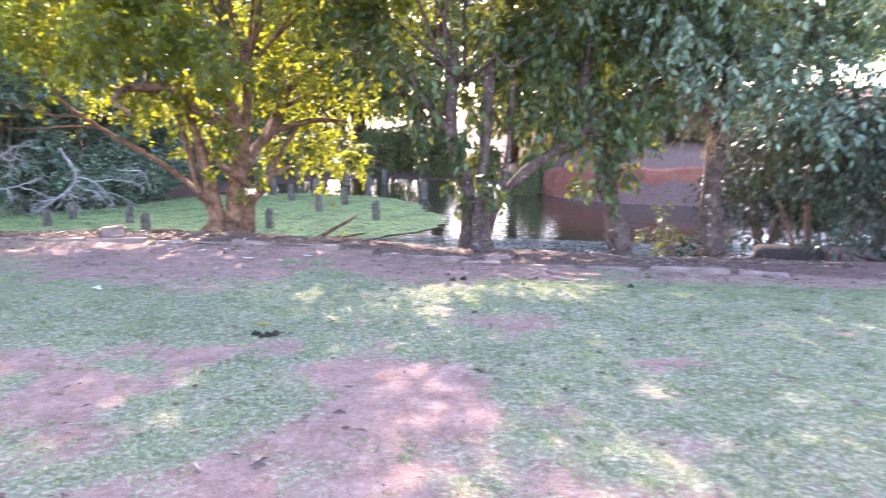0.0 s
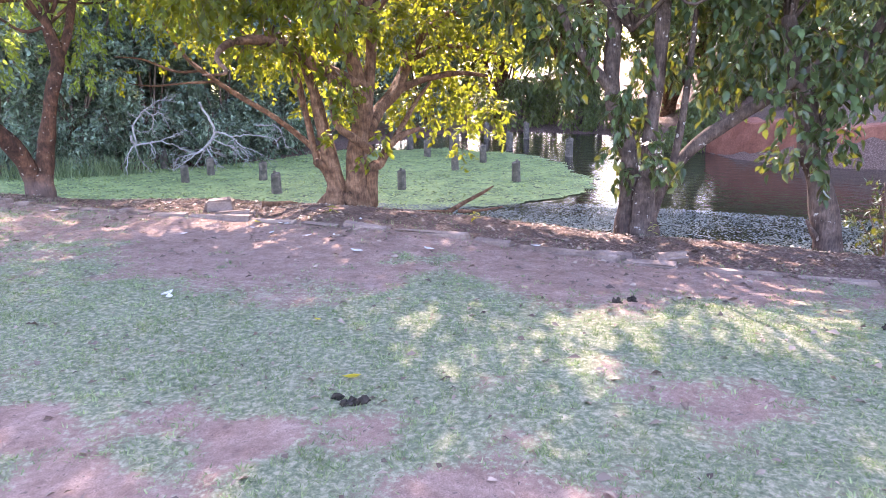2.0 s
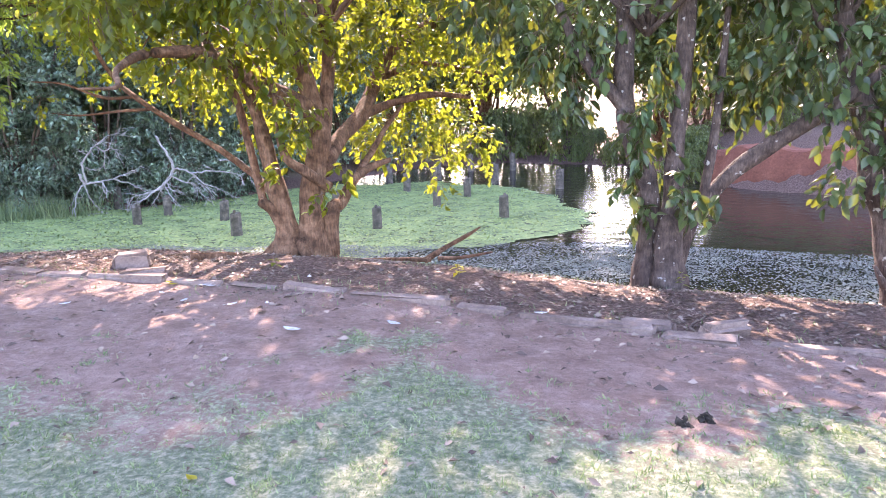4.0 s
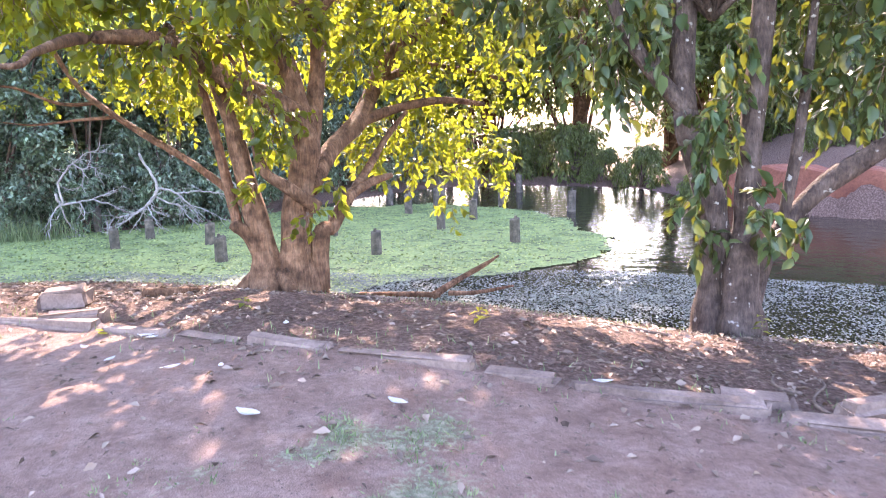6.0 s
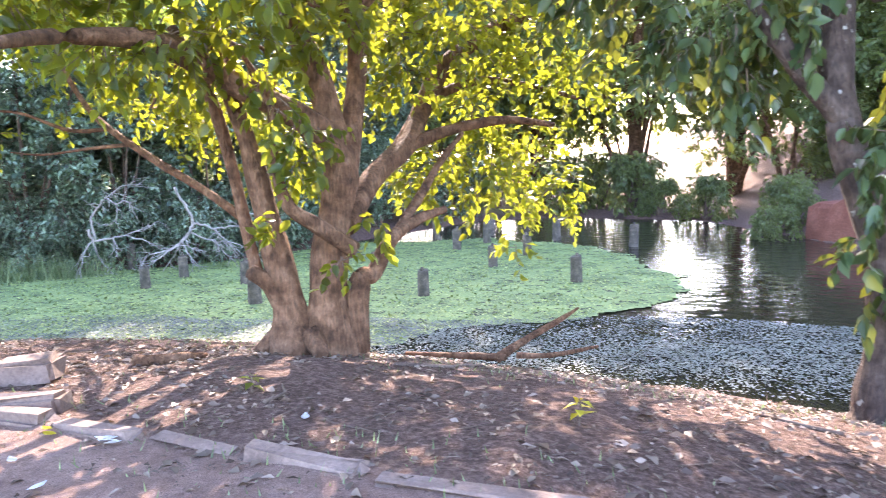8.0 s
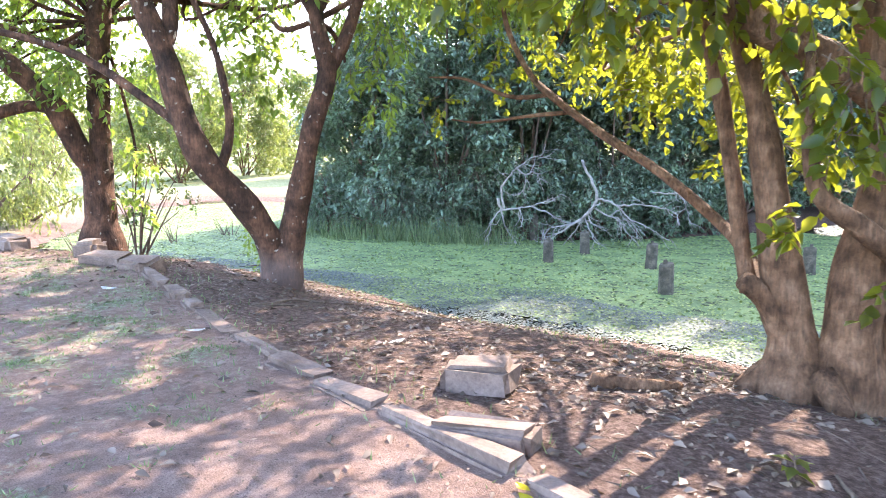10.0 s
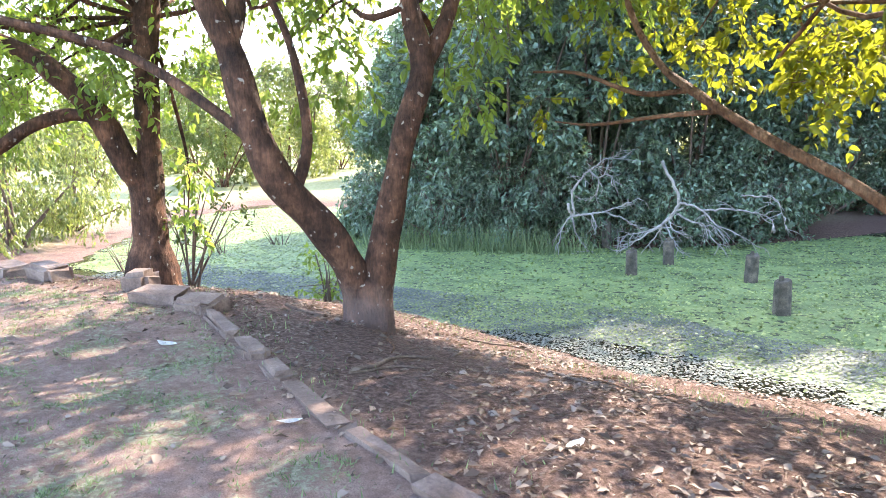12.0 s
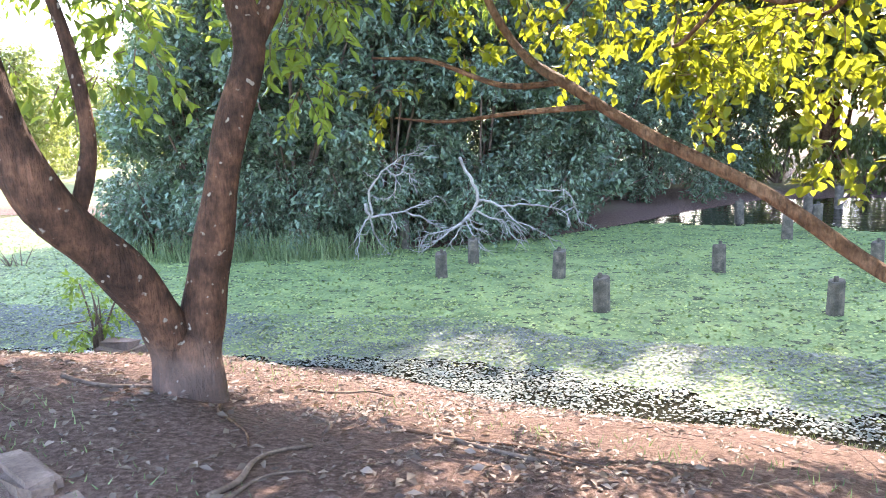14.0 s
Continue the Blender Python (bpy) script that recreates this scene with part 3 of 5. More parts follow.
parent_bark = {}
broad_tree = tree("tree", -4.35, 14.25, "broad many-stemmed brown tree with large yellow-green leaves on the bank")
parent_bark[broad_tree.name] = BARK_BROWN
limb(broad_tree, "trunk", [(-4.4, 14.23, -0.45, 0.32), (-4.42, 14.23, -0.24, 0.225), (-4.45, 14.21, 0.09, 0.14), (-4.54, 14.16, 0.68, 0.108), (-4.62, 14.12, 1.16, 0.09), (-4.69, 14.09, 1.49, 0.072), (-4.8, 14.03, 1.9, 0.058), (-4.88, 13.99, 2.26, 0.045)])
limb(broad_tree, "trunk", [(-4.14, 14.35, -0.44, 0.3), (-4.15, 14.34, -0.26, 0.225), (-4.15, 14.33, 0.17, 0.165), (-4.08, 14.37, 0.66, 0.145), (-4.01, 14.41, 1.1, 0.14), (-4.05, 14.4, 1.43, 0.125)])
limb(broad_tree, "limb", [(-4.05, 14.4, 1.41, 0.133), (-4.27, 14.18, 1.6, 0.1), (-4.5, 13.95, 1.76, 0.095), (-4.71, 13.76, 1.92, 0.09), (-4.97, 13.4, 2.11, 0.08), (-5.28, 12.85, 2.08, 0.05), (-5.04, 12.0, 1.89, 0.032), (-4.45, 11.1, 1.71, 0.02), (-4.5, 10.7, 1.69, 0.008)])
limb(broad_tree, "limb", [(-4.03, 14.41, 1.34, 0.119), (-4.19, 14.44, 1.96, 0.106), (-4.37, 14.46, 2.34, 0.103), (-4.52, 14.5, 2.77, 0.095)])
limb(broad_tree, "limb", [(-3.98, 14.43, 1, 0.089), (-3.97, 14.66, 1.63, 0.087), (-3.95, 14.78, 2.12, 0.083), (-3.99, 14.87, 2.91, 0.075)])
limb(broad_tree, "limb", [(-3.99, 14.43, 0.7, 0.099), (-3.96, 15, 1.06, 0.101), (-3.85, 15.72, 1.37, 0.111), (-3.79, 16.2, 1.75, 0.105), (-3.62, 16.61, 2.24, 0.097), (-3.12, 17.19, 2.67, 0.089), (-2.73, 17.72, 2.95, 0.072), (-2.25, 18.4, 3.28, 0.054)])
limb(broad_tree, "limb", [(-3.89, 15.48, 1.27, 0.074), (-3.72, 15.89, 1.42, 0.065), (-3.39, 16.28, 1.54, 0.055), (-2.98, 16.7, 1.61, 0.045), (-2.53, 17.15, 1.55, 0.027)])
limb(broad_tree, "limb", [(-3.69, 16.36, 1.88, 0.056), (-3.35, 16.97, 2.07, 0.047), (-2.92, 17.52, 2.05, 0.035), (-2.29, 18.16, 1.89, 0.022)])
limb(broad_tree, "limb", [(-4, 14.42, -0.35, 0.143), (-3.93, 14.45, 0.2, 0.096), (-3.84, 14.61, 0.28, 0.076), (-3.72, 14.78, 0.55, 0.062), (-3.56, 15.09, 0.69, 0.048), (-3.39, 15.39, 0.75, 0.033)])
limb(broad_tree, "limb", [(-3.72, 14.78, 0.55, 0.041), (-3.61, 15.28, 0.86, 0.044), (-3.51, 15.77, 1.19, 0.035), (-3.35, 16.08, 1.47, 0.024)])
limb(broad_tree, "limb", [(-3.88, 14.26, 0.52, 0.073), (-4.06, 14, 0.74, 0.061), (-4.23, 13.86, 0.91, 0.051), (-4.3, 13.83, 1.22, 0.037), (-4.33, 13.87, 1.66, 0.023)])
limb(broad_tree, "limb", [(-4.47, 14.19, 0.04, 0.091), (-4.56, 14.09, 0.26, 0.07), (-4.66, 13.98, 0.39, 0.059)])
limb(broad_tree, "limb", [(-4.7, 14.19, 0.28, 0.056), (-4.77, 14.21, 0.57, 0.051), (-4.87, 14.22, 1.11, 0.051), (-4.96, 14.17, 1.64, 0.051), (-5.08, 14.11, 2.01, 0.046), (-5.28, 14.13, 2.34, 0.042)])
limb(broad_tree, "limb", [(-4.6, 14.35, 0.2, 0.06), (-5.0, 15.2, 0.22, 0.055), (-5.6, 16.05, 0.42, 0.052), (-6.3, 16.18, 0.9, 0.048), (-7.12, 16.4, 1.3, 0.046), (-7.74, 16.46, 1.68, 0.042), (-8.24, 16.66, 2.01, 0.036), (-8.6, 16.7, 2.6, 0.03), (-8.7, 16.7, 3.3, 0.03)])
limb(broad_tree, "limb", [(-7.8, 16.5, 1.72, 0.03), (-8.3, 16.4, 1.72, 0.025), (-8.9, 16.3, 1.95, 0.018), (-9.4, 16.2, 2.0, 0.01)], sides=7)
limb(broad_tree, "limb", [(-7.5, 16.45, 1.52, 0.03), (-8.2, 16.6, 1.5, 0.022), (-9.0, 16.7, 1.45, 0.015), (-9.5, 16.7, 1.5, 0.008)], sides=7)
for rx_, ry_ in ((-4.8, 14.0), (-4.0, 13.95)):
    limb(broad_tree, "root", [(-4.35 + (rx_ + 4.35) * 0.3, 14.25 + (ry_ - 14.25) * 0.3, -0.16, 0.1), (-4.35 + (rx_ + 4.35) * 0.7, 14.25 + (ry_ - 14.25) * 0.7, -0.3, 0.07), (rx_, ry_, float(height(rx_, ry_)) - 0.04, 0.04)], BARK_BROWN, 8)
BROAD_BACK = dome(-6.4, 16.8, 1.5, 2.8, 2.0, 0.8, 10, (0.26, 0.38), 49, 0.0) + [(-5.4, 16.5, 1.2, 0.3), (-5.9, 16.6, 1.15, 0.25), (-5.0, 16.3, 0.95, 0.22), (-5.2, 16.0, 1.5, 0.3), (-6.9, 16.6, 1.9, 0.22), (-7.6, 16.9, 2.3, 0.25), (-7.0, 16.9, 2.2, 0.3), (-6.6, 16.5, 2.05, 0.3), (-6.0, 16.3, 2.15, 0.32), (-5.9, 16.9, 1.7, 0.3), (-5.5, 16.1, 1.85, 0.3), (-5.3, 15.7, 2.15, 0.3), (-6.4, 17.7, 2.0, 0.3), (-7.5, 17.0, 2.5, 0.28), (-8.0, 16.9, 2.25, 0.26), (-8.5, 17.1, 2.5, 0.28), (-8.9, 17.0, 2.1, 0.24), (-8.3, 16.9, 2.9, 0.3), (-7.1, 16.8, 2.7, 0.3), (-9.3, 17.2, 2.6, 0.26), (-9.5, 16.5, 1.75, 0.18)]
BROAD_FRONT = [(-5.22, 13.27, 2.14, 0.28), (-4.77, 13.49, 2.15, 0.28), (-5.09, 13.44, 1.91, 0.14), (-4.5, 13.84, 2.22, 0.28), (-4.15, 14.12, 2.33, 0.29), (-3.91, 14.47, 2.36, 0.25), (-4.44, 13.87, 1.96, 0.19)]
BROAD_STEM = [(-4.21, 13.76, 1.61, 0.14), (-4.06, 13.83, 1.43, 0.18), (-4.16, 13.9, 1.17, 0.16), (-3.87, 13.99, 0.48, 0.08), (-3.74, 14.33, 0.77, 0.11), (-4.29, 13.72, 0.71, 0.06)]
BROAD_RIGHT = [(-3.83, 15.4, 2.38, 0.39), (-3.48, 15.79, 2.53, 0.47), (-3.86, 15.61, 1.92, 0.34), (-3.29, 17, 2.31, 0.53), (-2.68, 17.3, 2.57, 0.55), (-2.32, 17.7, 2.21, 0.49), (-3.37, 16.74, 1.79, 0.45), (-3.68, 16.36, 1.24, 0.38), (-3.26, 16.79, 1.1, 0.45), (-2.84, 17.44, 1.34, 0.41), (-2.97, 17.38, 0.8, 0.34), (-3.82, 15.96, 1.01, 0.27), (-2.97, 16.93, 0.24, 0.14), (-2.55, 17.92, 0.76, 0.36)]
# the second and third domes are added above the view to shade the lawn
BROAD_TOP = with_gaps(dome(-4.6, 15.0, 2.5, 8.5, 4.4, 3.6, 66, (0.55, 0.95), 31) + dome(-6.0, 14.2, 3.1, 6.2, 1.8, 0.8, 16, (0.5, 0.7), 39, 0.0) + dome(-4.6, 14.2, 3.6, 5.4, 1.1, 0.5, 8, (0.45, 0.6), 46, 0.0))
# clumps at the back left omitted so sun reaches the lower leaves
BROAD_TOP = [c for c in BROAD_TOP if not (c[1] > 15.0 and c[0] < -4.8 and c[2] < 5.6)]
crown(broad_tree, BROAD_BACK, LEAF_BROAD, 95, 0.1, 0.62, 0.4)
crown(broad_tree, BROAD_RIGHT, LEAF_BROAD, 140, 0.105, 0.62, 0.4)
crown(broad_tree, BROAD_FRONT + BROAD_STEM + dome(-4.4, 13.2, 2.4, 3.3, 2.6, 1.0, 9, (0.3, 0.45), 38, 0.0), LEAF_BROAD, 165, 0.115, 0.62, 0.6)
crown(broad_tree, BROAD_TOP, LEAF_BROAD, 120, 0.115, 0.64, 0.4)
boughs(broad_tree, (-4.0, 14.8, 2.4), [c for c in BROAD_TOP if c[2] > 3.2], 5)
boughs(broad_tree, (-5.2, 15.0, 2.3), BROAD_BACK, 4, 0.025)

broad_tree.location += Vector((-0.1, -0.34, 0.0))

right_tree = tree("tree", -0.15, 13.7, "twin-trunked grey tree with lichen spots and hanging leaves on the bank")
parent_bark[right_tree.name] = BARK_GREY
limb(right_tree, "trunk", [(-0.25, 13.76, -0.56, 0.212), (-0.25, 13.76, -0.37, 0.175), (-0.26, 13.76, -0.01, 0.133), (-0.26, 13.76, 0.46, 0.118), (-0.3, 13.77, 0.77, 0.126), (-0.45, 13.81, 1.18, 0.113), (-0.53, 13.83, 1.52, 0.108)])
limb(right_tree, "limb", [(-0.52, 13.82, 1.49, 0.1), (-0.55, 13.93, 1.83, 0.106), (-0.53, 14.03, 2.29, 0.109), (-0.51, 14.13, 2.86, 0.091)])
limb(right_tree, "limb", [(-0.53, 13.83, 1.52, 0.083), (-0.7, 13.76, 1.71, 0.07), (-0.88, 13.7, 1.91, 0.065), (-1.09, 13.65, 2.26, 0.057), (-1.25, 13.69, 2.63, 0.045)])
limb(right_tree, "limb", [(-0.81, 13.69, 1.84, 0.024), (-0.76, 13.68, 2.07, 0.024), (-0.77, 13.68, 2.45, 0.021)])
limb(right_tree, "trunk", [(-0.05, 13.61, -0.53, 0.226), (-0.04, 13.61, -0.35, 0.189), (-0.05, 13.61, 0.04, 0.152), (0, 13.7, 0.48, 0.118), (-0, 13.7, 0.96, 0.1), (0.04, 13.8, 1.51, 0.098), (0.07, 13.79, 2.04, 0.098), (0.1, 13.88, 2.65, 0.088)])
limb(right_tree, "limb", [(0.03, 13.65, -0.17, 0.113), (0.24, 13.85, 0.31, 0.082), (0.63, 13.95, 0.77, 0.09), (1.04, 13.94, 1.08, 0.091), (1.63, 13.84, 1.5, 0.074), (2.04, 13.74, 1.84, 0.049)])
limb(right_tree, "limb", [(0.31, 13.85, 0.39, 0.049), (0.41, 13.85, 1.08, 0.049), (0.47, 13.85, 1.81, 0.041), (0.51, 13.85, 2.53, 0.033)])
RIGHT_LOW = [(-0.53, 13.42, 0.7, 0.14), (-0.4, 13.49, 1.02, 0.16), (-0.28, 13.46, 1.3, 0.2), (-0.21, 13.44, 1.57, 0.2), (-0.04, 13.41, 0.74, 0.18), (0.05, 13.28, 0.66, 0.12), (-0.09, 13.93, 1.02, 0.15), (-0.4, 13.49, 0.43, 0.1), (-1.34, 14.53, 2.25, 0.38), (-0.19, 13.75, 2.01, 0.29), (0.18, 13.97, 1.88, 0.31), (-0.81, 14.41, 2.2, 0.32)]
RIGHT_FAR = [(0.4, 13.55, 0.58, 0.17), (1.23, 13.74, 2.07, 0.57), (1.02, 14.04, 1.66, 0.41), (0.79, 14.24, 2.26, 0.51), (-1.24, 14.16, 2.17, 0.5), (-0.84, 13.75, 2.43, 0.4)]
RIGHT_TOP = with_gaps(dome(-0.2, 14.3, 2.5, 7.8, 3.2, 2.8, 44, (0.5, 0.85), 32))
crown(right_tree, RIGHT_LOW + RIGHT_FAR, LEAF_DARK, 80, 0.15, 0.55, 0.9)
crown(right_tree, RIGHT_TOP, LEAF_DARK, 62, 0.16, 0.58, 0.5)
boughs(right_tree, (-0.3, 14.0, 2.3), RIGHT_TOP, 5)

right_tree.location += Vector((0.06, -0.02, -0.14))

kink_tree = tree("tree", 2.3, 13.87, "crooked single-trunked grey tree with hanging leaves on the bank")
parent_bark[kink_tree.name] = BARK_GREY
limb(kink_tree, "trunk", [(2.36, 13.86, -0.93, 0.248), (2.34, 13.87, -0.74, 0.213), (2.28, 13.88, -0.2, 0.186), (2.15, 13.91, 0.4, 0.159), (2.01, 13.94, 0.84, 0.167), (1.89, 13.97, 1.42, 0.133), (1.72, 14.01, 1.93, 0.109), (1.59, 14.04, 2.5, 0.092)])
limb(kink_tree, "limb", [(2.01, 13.94, 0.88, 0.092), (2.26, 14.09, 1.41, 0.076), (2.6, 14.22, 2.05, 0.069), (2.88, 14.26, 2.6, 0.053)])
limb(kink_tree, "limb", [(2.13, 13.76, -0.33, 0.05), (2.04, 13.68, -0.21, 0.033), (1.97, 13.64, -0.09, 0.016)])
KINK = [(1.71, 13.7, 0.93, 0.26), (2.04, 13.63, 0.79, 0.31), (2.3, 13.67, 1, 0.25), (2, 13.94, 2.06, 0.67), (2.46, 13.84, 1.76, 0.58), (2.65, 14, 2.24, 0.51), (1.63, 13.82, 1.43, 0.33)]
KINK_TOP = with_gaps(dome(2.2, 14.2, 2.2, 7.5, 2.4, 2.6, 36, (0.5, 0.85), 33))
crown(kink_tree, KINK + KINK_TOP, LEAF_DARK, 70, 0.15, 0.55, 0.8)
boughs(kink_tree, (1.6, 14.0, 2.4), KINK_TOP, 5)

kink_tree.location += Vector((0.12, -0.1, -0.22))

slim_tree = tree("tree", 4.17, 14.22, "slim dark tree with drooping blue-green foliage on the bank")
parent_bark[slim_tree.name] = BARK_GREY
limb(slim_tree, "trunk", [(4.19, 14.21, -0.77, 0.242), (4.16, 14.22, -0.54, 0.191), (4.09, 14.24, 0.02, 0.16), (4.13, 14.23, 0.86, 0.169), (4.23, 14.2, 1.67, 0.139), (4.27, 14.19, 2.55, 0.12), (4.27, 14.18, 3.41, 0.1)])
limb(slim_tree, "limb", [(4.18, 14.21, 1.13, 0.089), (3.95, 14.49, 1.86, 0.081), (3.63, 14.8, 2.7, 0.072), (3.39, 14.98, 3.54, 0.052)])
SLIM = [(3.91, 14.3, 2.91, 0.8), (3.38, 14.99, 2.99, 0.73), (4.75, 14.03, 2.11, 0.6), (5.2, 13.58, 2.5, 0.88), (5.76, 13.41, 1.83, 0.89), (4.77, 14.24, 2.9, 0.81)]
SLIM_TOP = dome(4.8, 14.4, 2.2, 7.5, 3.0, 2.6, 36, (0.6, 0.95), 34)
crown(slim_tree, SLIM + SLIM_TOP, LEAF_HEDGE, 90, 0.15, 0.5, 0.7)
boughs(slim_tree, (4.25, 14.2, 3.2), SLIM_TOP + SLIM, 5)
crown(slim_tree, [(3.5, 14.1, 2.3, 0.4), (3.7, 14.0, 1.7, 0.35), (3.95, 13.9, 2.1, 0.4), (4.1, 13.95, 1.4, 0.3)], LEAF_DRY, 150, 0.09, 0.3, 1.6)

forked_tree = tree("tree", -9.84, 13.85, "forked reddish-brown tree with lichen patches standing on the bank")
parent_bark[forked_tree.name] = BARK_FOOT
limb(forked_tree, "trunk", [(-9.83, 13.86, -0.47, 0.27), (-9.84, 13.85, -0.3, 0.215), (-9.83, 13.86, -0.05, 0.175), (-9.82, 13.87, 0.12, 0.15), (-9.82, 13.87, 0.26, 0.08)])
limb(forked_tree, "limb", [(-9.86, 13.82, -0.5, 0.2), (-9.88, 13.8, -0.15, 0.15), (-9.89, 13.78, 0.11, 0.142), (-9.9, 13.67, 0.36, 0.145), (-9.93, 13.43, 0.71, 0.14), (-10.0, 13.11, 1.08, 0.14), (-10.07, 12.95, 1.55, 0.128), (-10.14, 12.86, 2.05, 0.113), (-10.22, 12.75, 2.41, 0.103), (-10.33, 12.61, 2.87, 0.095), (-10.46, 12.44, 3.33, 0.08)])
limb(forked_tree, "limb", [(-9.79, 13.9, -0.5, 0.2), (-9.78, 13.91, -0.15, 0.15), (-9.77, 13.93, 0.11, 0.142), (-9.74, 13.98, 0.49, 0.139), (-9.68, 14.05, 0.91, 0.117), (-9.6, 14.15, 1.43, 0.106), (-9.5, 14.29, 1.97, 0.106), (-9.55, 14.22, 2.45, 0.086), (-9.56, 14.21, 2.99, 0.076)])
limb(forked_tree, "limb", [(-9.48, 14.31, 2, 0.074), (-9.45, 14.52, 2.36, 0.071), (-9.44, 14.69, 2.78, 0.067), (-9.36, 14.8, 3.24, 0.051)])
limb(forked_tree, "limb", [(-10.15, 12.84, 2.15, 0.081), (-10.2, 12.95, 2.4, 0.077), (-10.28, 13.01, 2.91, 0.067)])
limb(forked_tree, "limb", [(-9.97, 13.22, 0.92, 0.06), (-9.95, 13.34, 1.2, 0.048), (-9.94, 13.38, 1.54, 0.043), (-10.0, 13.3, 2.16, 0.034), (-10.2, 13.17, 2.72, 0.028), (-10.28, 13.06, 3.01, 0.022)])
limb(forked_tree, "limb", [(-10.07, 12.94, 1.42, 0.053), (-10.5, 12.75, 1.73, 0.044), (-10.9, 12.55, 2.01, 0.045), (-11.31, 12.27, 2.24, 0.04), (-11.94, 11.63, 2.49, 0.036)])
FORKED = [(-10.45, 13.88, 2.46, 0.34), (-10.49, 14.31, 2.11, 0.35), (-9.75, 15.27, 2.5, 0.42), (-9.82, 15.34, 1.83, 0.3), (-9.86, 14.81, 2.15, 0.23), (-11.19, 13.74, 2.01, 0.24), (-10.71, 14.03, 1.83, 0.29)]
# last dome: unseen foliage added over the pond to shade the bank
FORKED_TOP = with_gaps(dome(-10.4, 15.2, 2.7, 7.8, 3.4, 4.4, 80, (0.5, 0.85), 35) + dome(-8.3, 15.8, 3.3, 6.0, 1.5, 1.8, 14, (0.5, 0.75), 40) + dome(-10.2, 18.2, 3.3, 5.4, 1.7, 1.2, 16, (0.5, 0.75), 48, 0.0))
crown(forked_tree, FORKED + FORKED_TOP, LEAF_FEATHER, 92, 0.12, 0.42, 0.5)
boughs(forked_tree, (-9.55, 14.2, 2.5), FORKED + FORKED_TOP[:20], 4)
boughs(forked_tree, (-10.6, 13.0, 2.7), FORKED_TOP[20:], 5)

forked_tree.location += Vector((0.14, -0.1, -0.03))

old_tree = tree("tree", -13.83, 13.52, "old grey-barked forked tree with spreading limbs on the bank")
parent_bark[old_tree.name] = BARK_RED
limb(old_tree, "trunk", [(-13.83, 13.52, -0.54, 0.445), (-13.83, 13.52, -0.32, 0.332), (-13.82, 13.52, 0.2, 0.215), (-13.83, 13.51, 0.86, 0.13)])
limb(old_tree, "limb", [(-13.81, 13.54, -0.2, 0.2), (-13.81, 13.54, 0.3, 0.185), (-13.82, 13.54, 0.79, 0.17), (-13.8, 13.58, 1.43, 0.148), (-13.78, 13.61, 2.14, 0.148), (-13.76, 13.66, 2.9, 0.165), (-13.73, 13.73, 3.58, 0.151)])
limb(old_tree, "limb", [(-13.85, 13.5, -0.2, 0.2), (-13.85, 13.5, 0.35, 0.185), (-13.85, 13.46, 0.9, 0.17), (-13.83, 13.28, 1.19, 0.162), (-13.83, 13.03, 1.72, 0.146), (-13.9, 12.65, 2.18, 0.13), (-14.03, 12.39, 2.43, 0.115), (-14.16, 11.86, 2.66, 0.1), (-14.28, 11.37, 2.87, 0.077)])
limb(old_tree, "limb", [(-13.82, 13.06, 1.68, 0.061), (-13.97, 12.75, 1.75, 0.077), (-14.05, 12.33, 1.62, 0.077), (-14.21, 11.99, 1.36, 0.069)])
limb(old_tree, "limb", [(-13.77, 13.65, 2.76, 0.094), (-14.16, 13.28, 2.6, 0.064), (-14.62, 12.78, 2.81, 0.074), (-15, 12.19, 2.9, 0.067)])
OLD = [(-15.33, 12.66, 2.18, 0.69), (-14.44, 12.92, 2.77, 0.65), (-14.23, 13.36, 2.36, 0.48), (-14.64, 14.61, 2.22, 0.52), (-13.55, 14.11, 2.57, 0.39), (-13.47, 14.05, 0.99, 0.31), (-13.81, 14.02, 0.46, 0.24), (-14.64, 12.26, 1.93, 0.48)]
# upper crown thickened out of view to keep sun off the lawn
OLD_TOP = dome(-14.2, 13.2, 2.9, 7.8, 3.8, 3.6, 66, (0.5, 0.9), 36)
OLD += dome(-15.0, 12.6, 1.6, 3.6, 2.2, 1.8, 16, (0.35, 0.6), 37)
crown(old_tree, OLD + OLD_TOP, LEAF_FEATHER, 84, 0.12, 0.45, 0.5)
boughs(old_tree, (-13.75, 13.65, 2.9), OLD + OLD_TOP, 6)


# ---- thicket and far trees ----
def shrub(name, label, category, clumps, leaf, per_metre, size, width, stems, stem_mat, spread=0.6, droop=0.9, shape=LEAF_FLAT):
    """A bush built round its own base: stems and foliage."""
    ob = tagged(new(name), label, category)
    for rows in stems:
        v, f = tube(spline(rows, 4), 6, 0.1, rows[0][0])
        part_mesh("stem", mesh_of("stem", v, f, stem_mat, True), ob)
    (p, w, u, ln, wd), tw = foliage(clumps, per_metre, size, width, droop, spread)
    part_mesh("foliage", scatter_mesh("foliage", shape, p, w, u, ln, wd, leaf), ob, "", "stuff")
    part_mesh("twig", twig_mesh(tw, 0.006, stem_mat), ob, "", "stuff")
    return ob


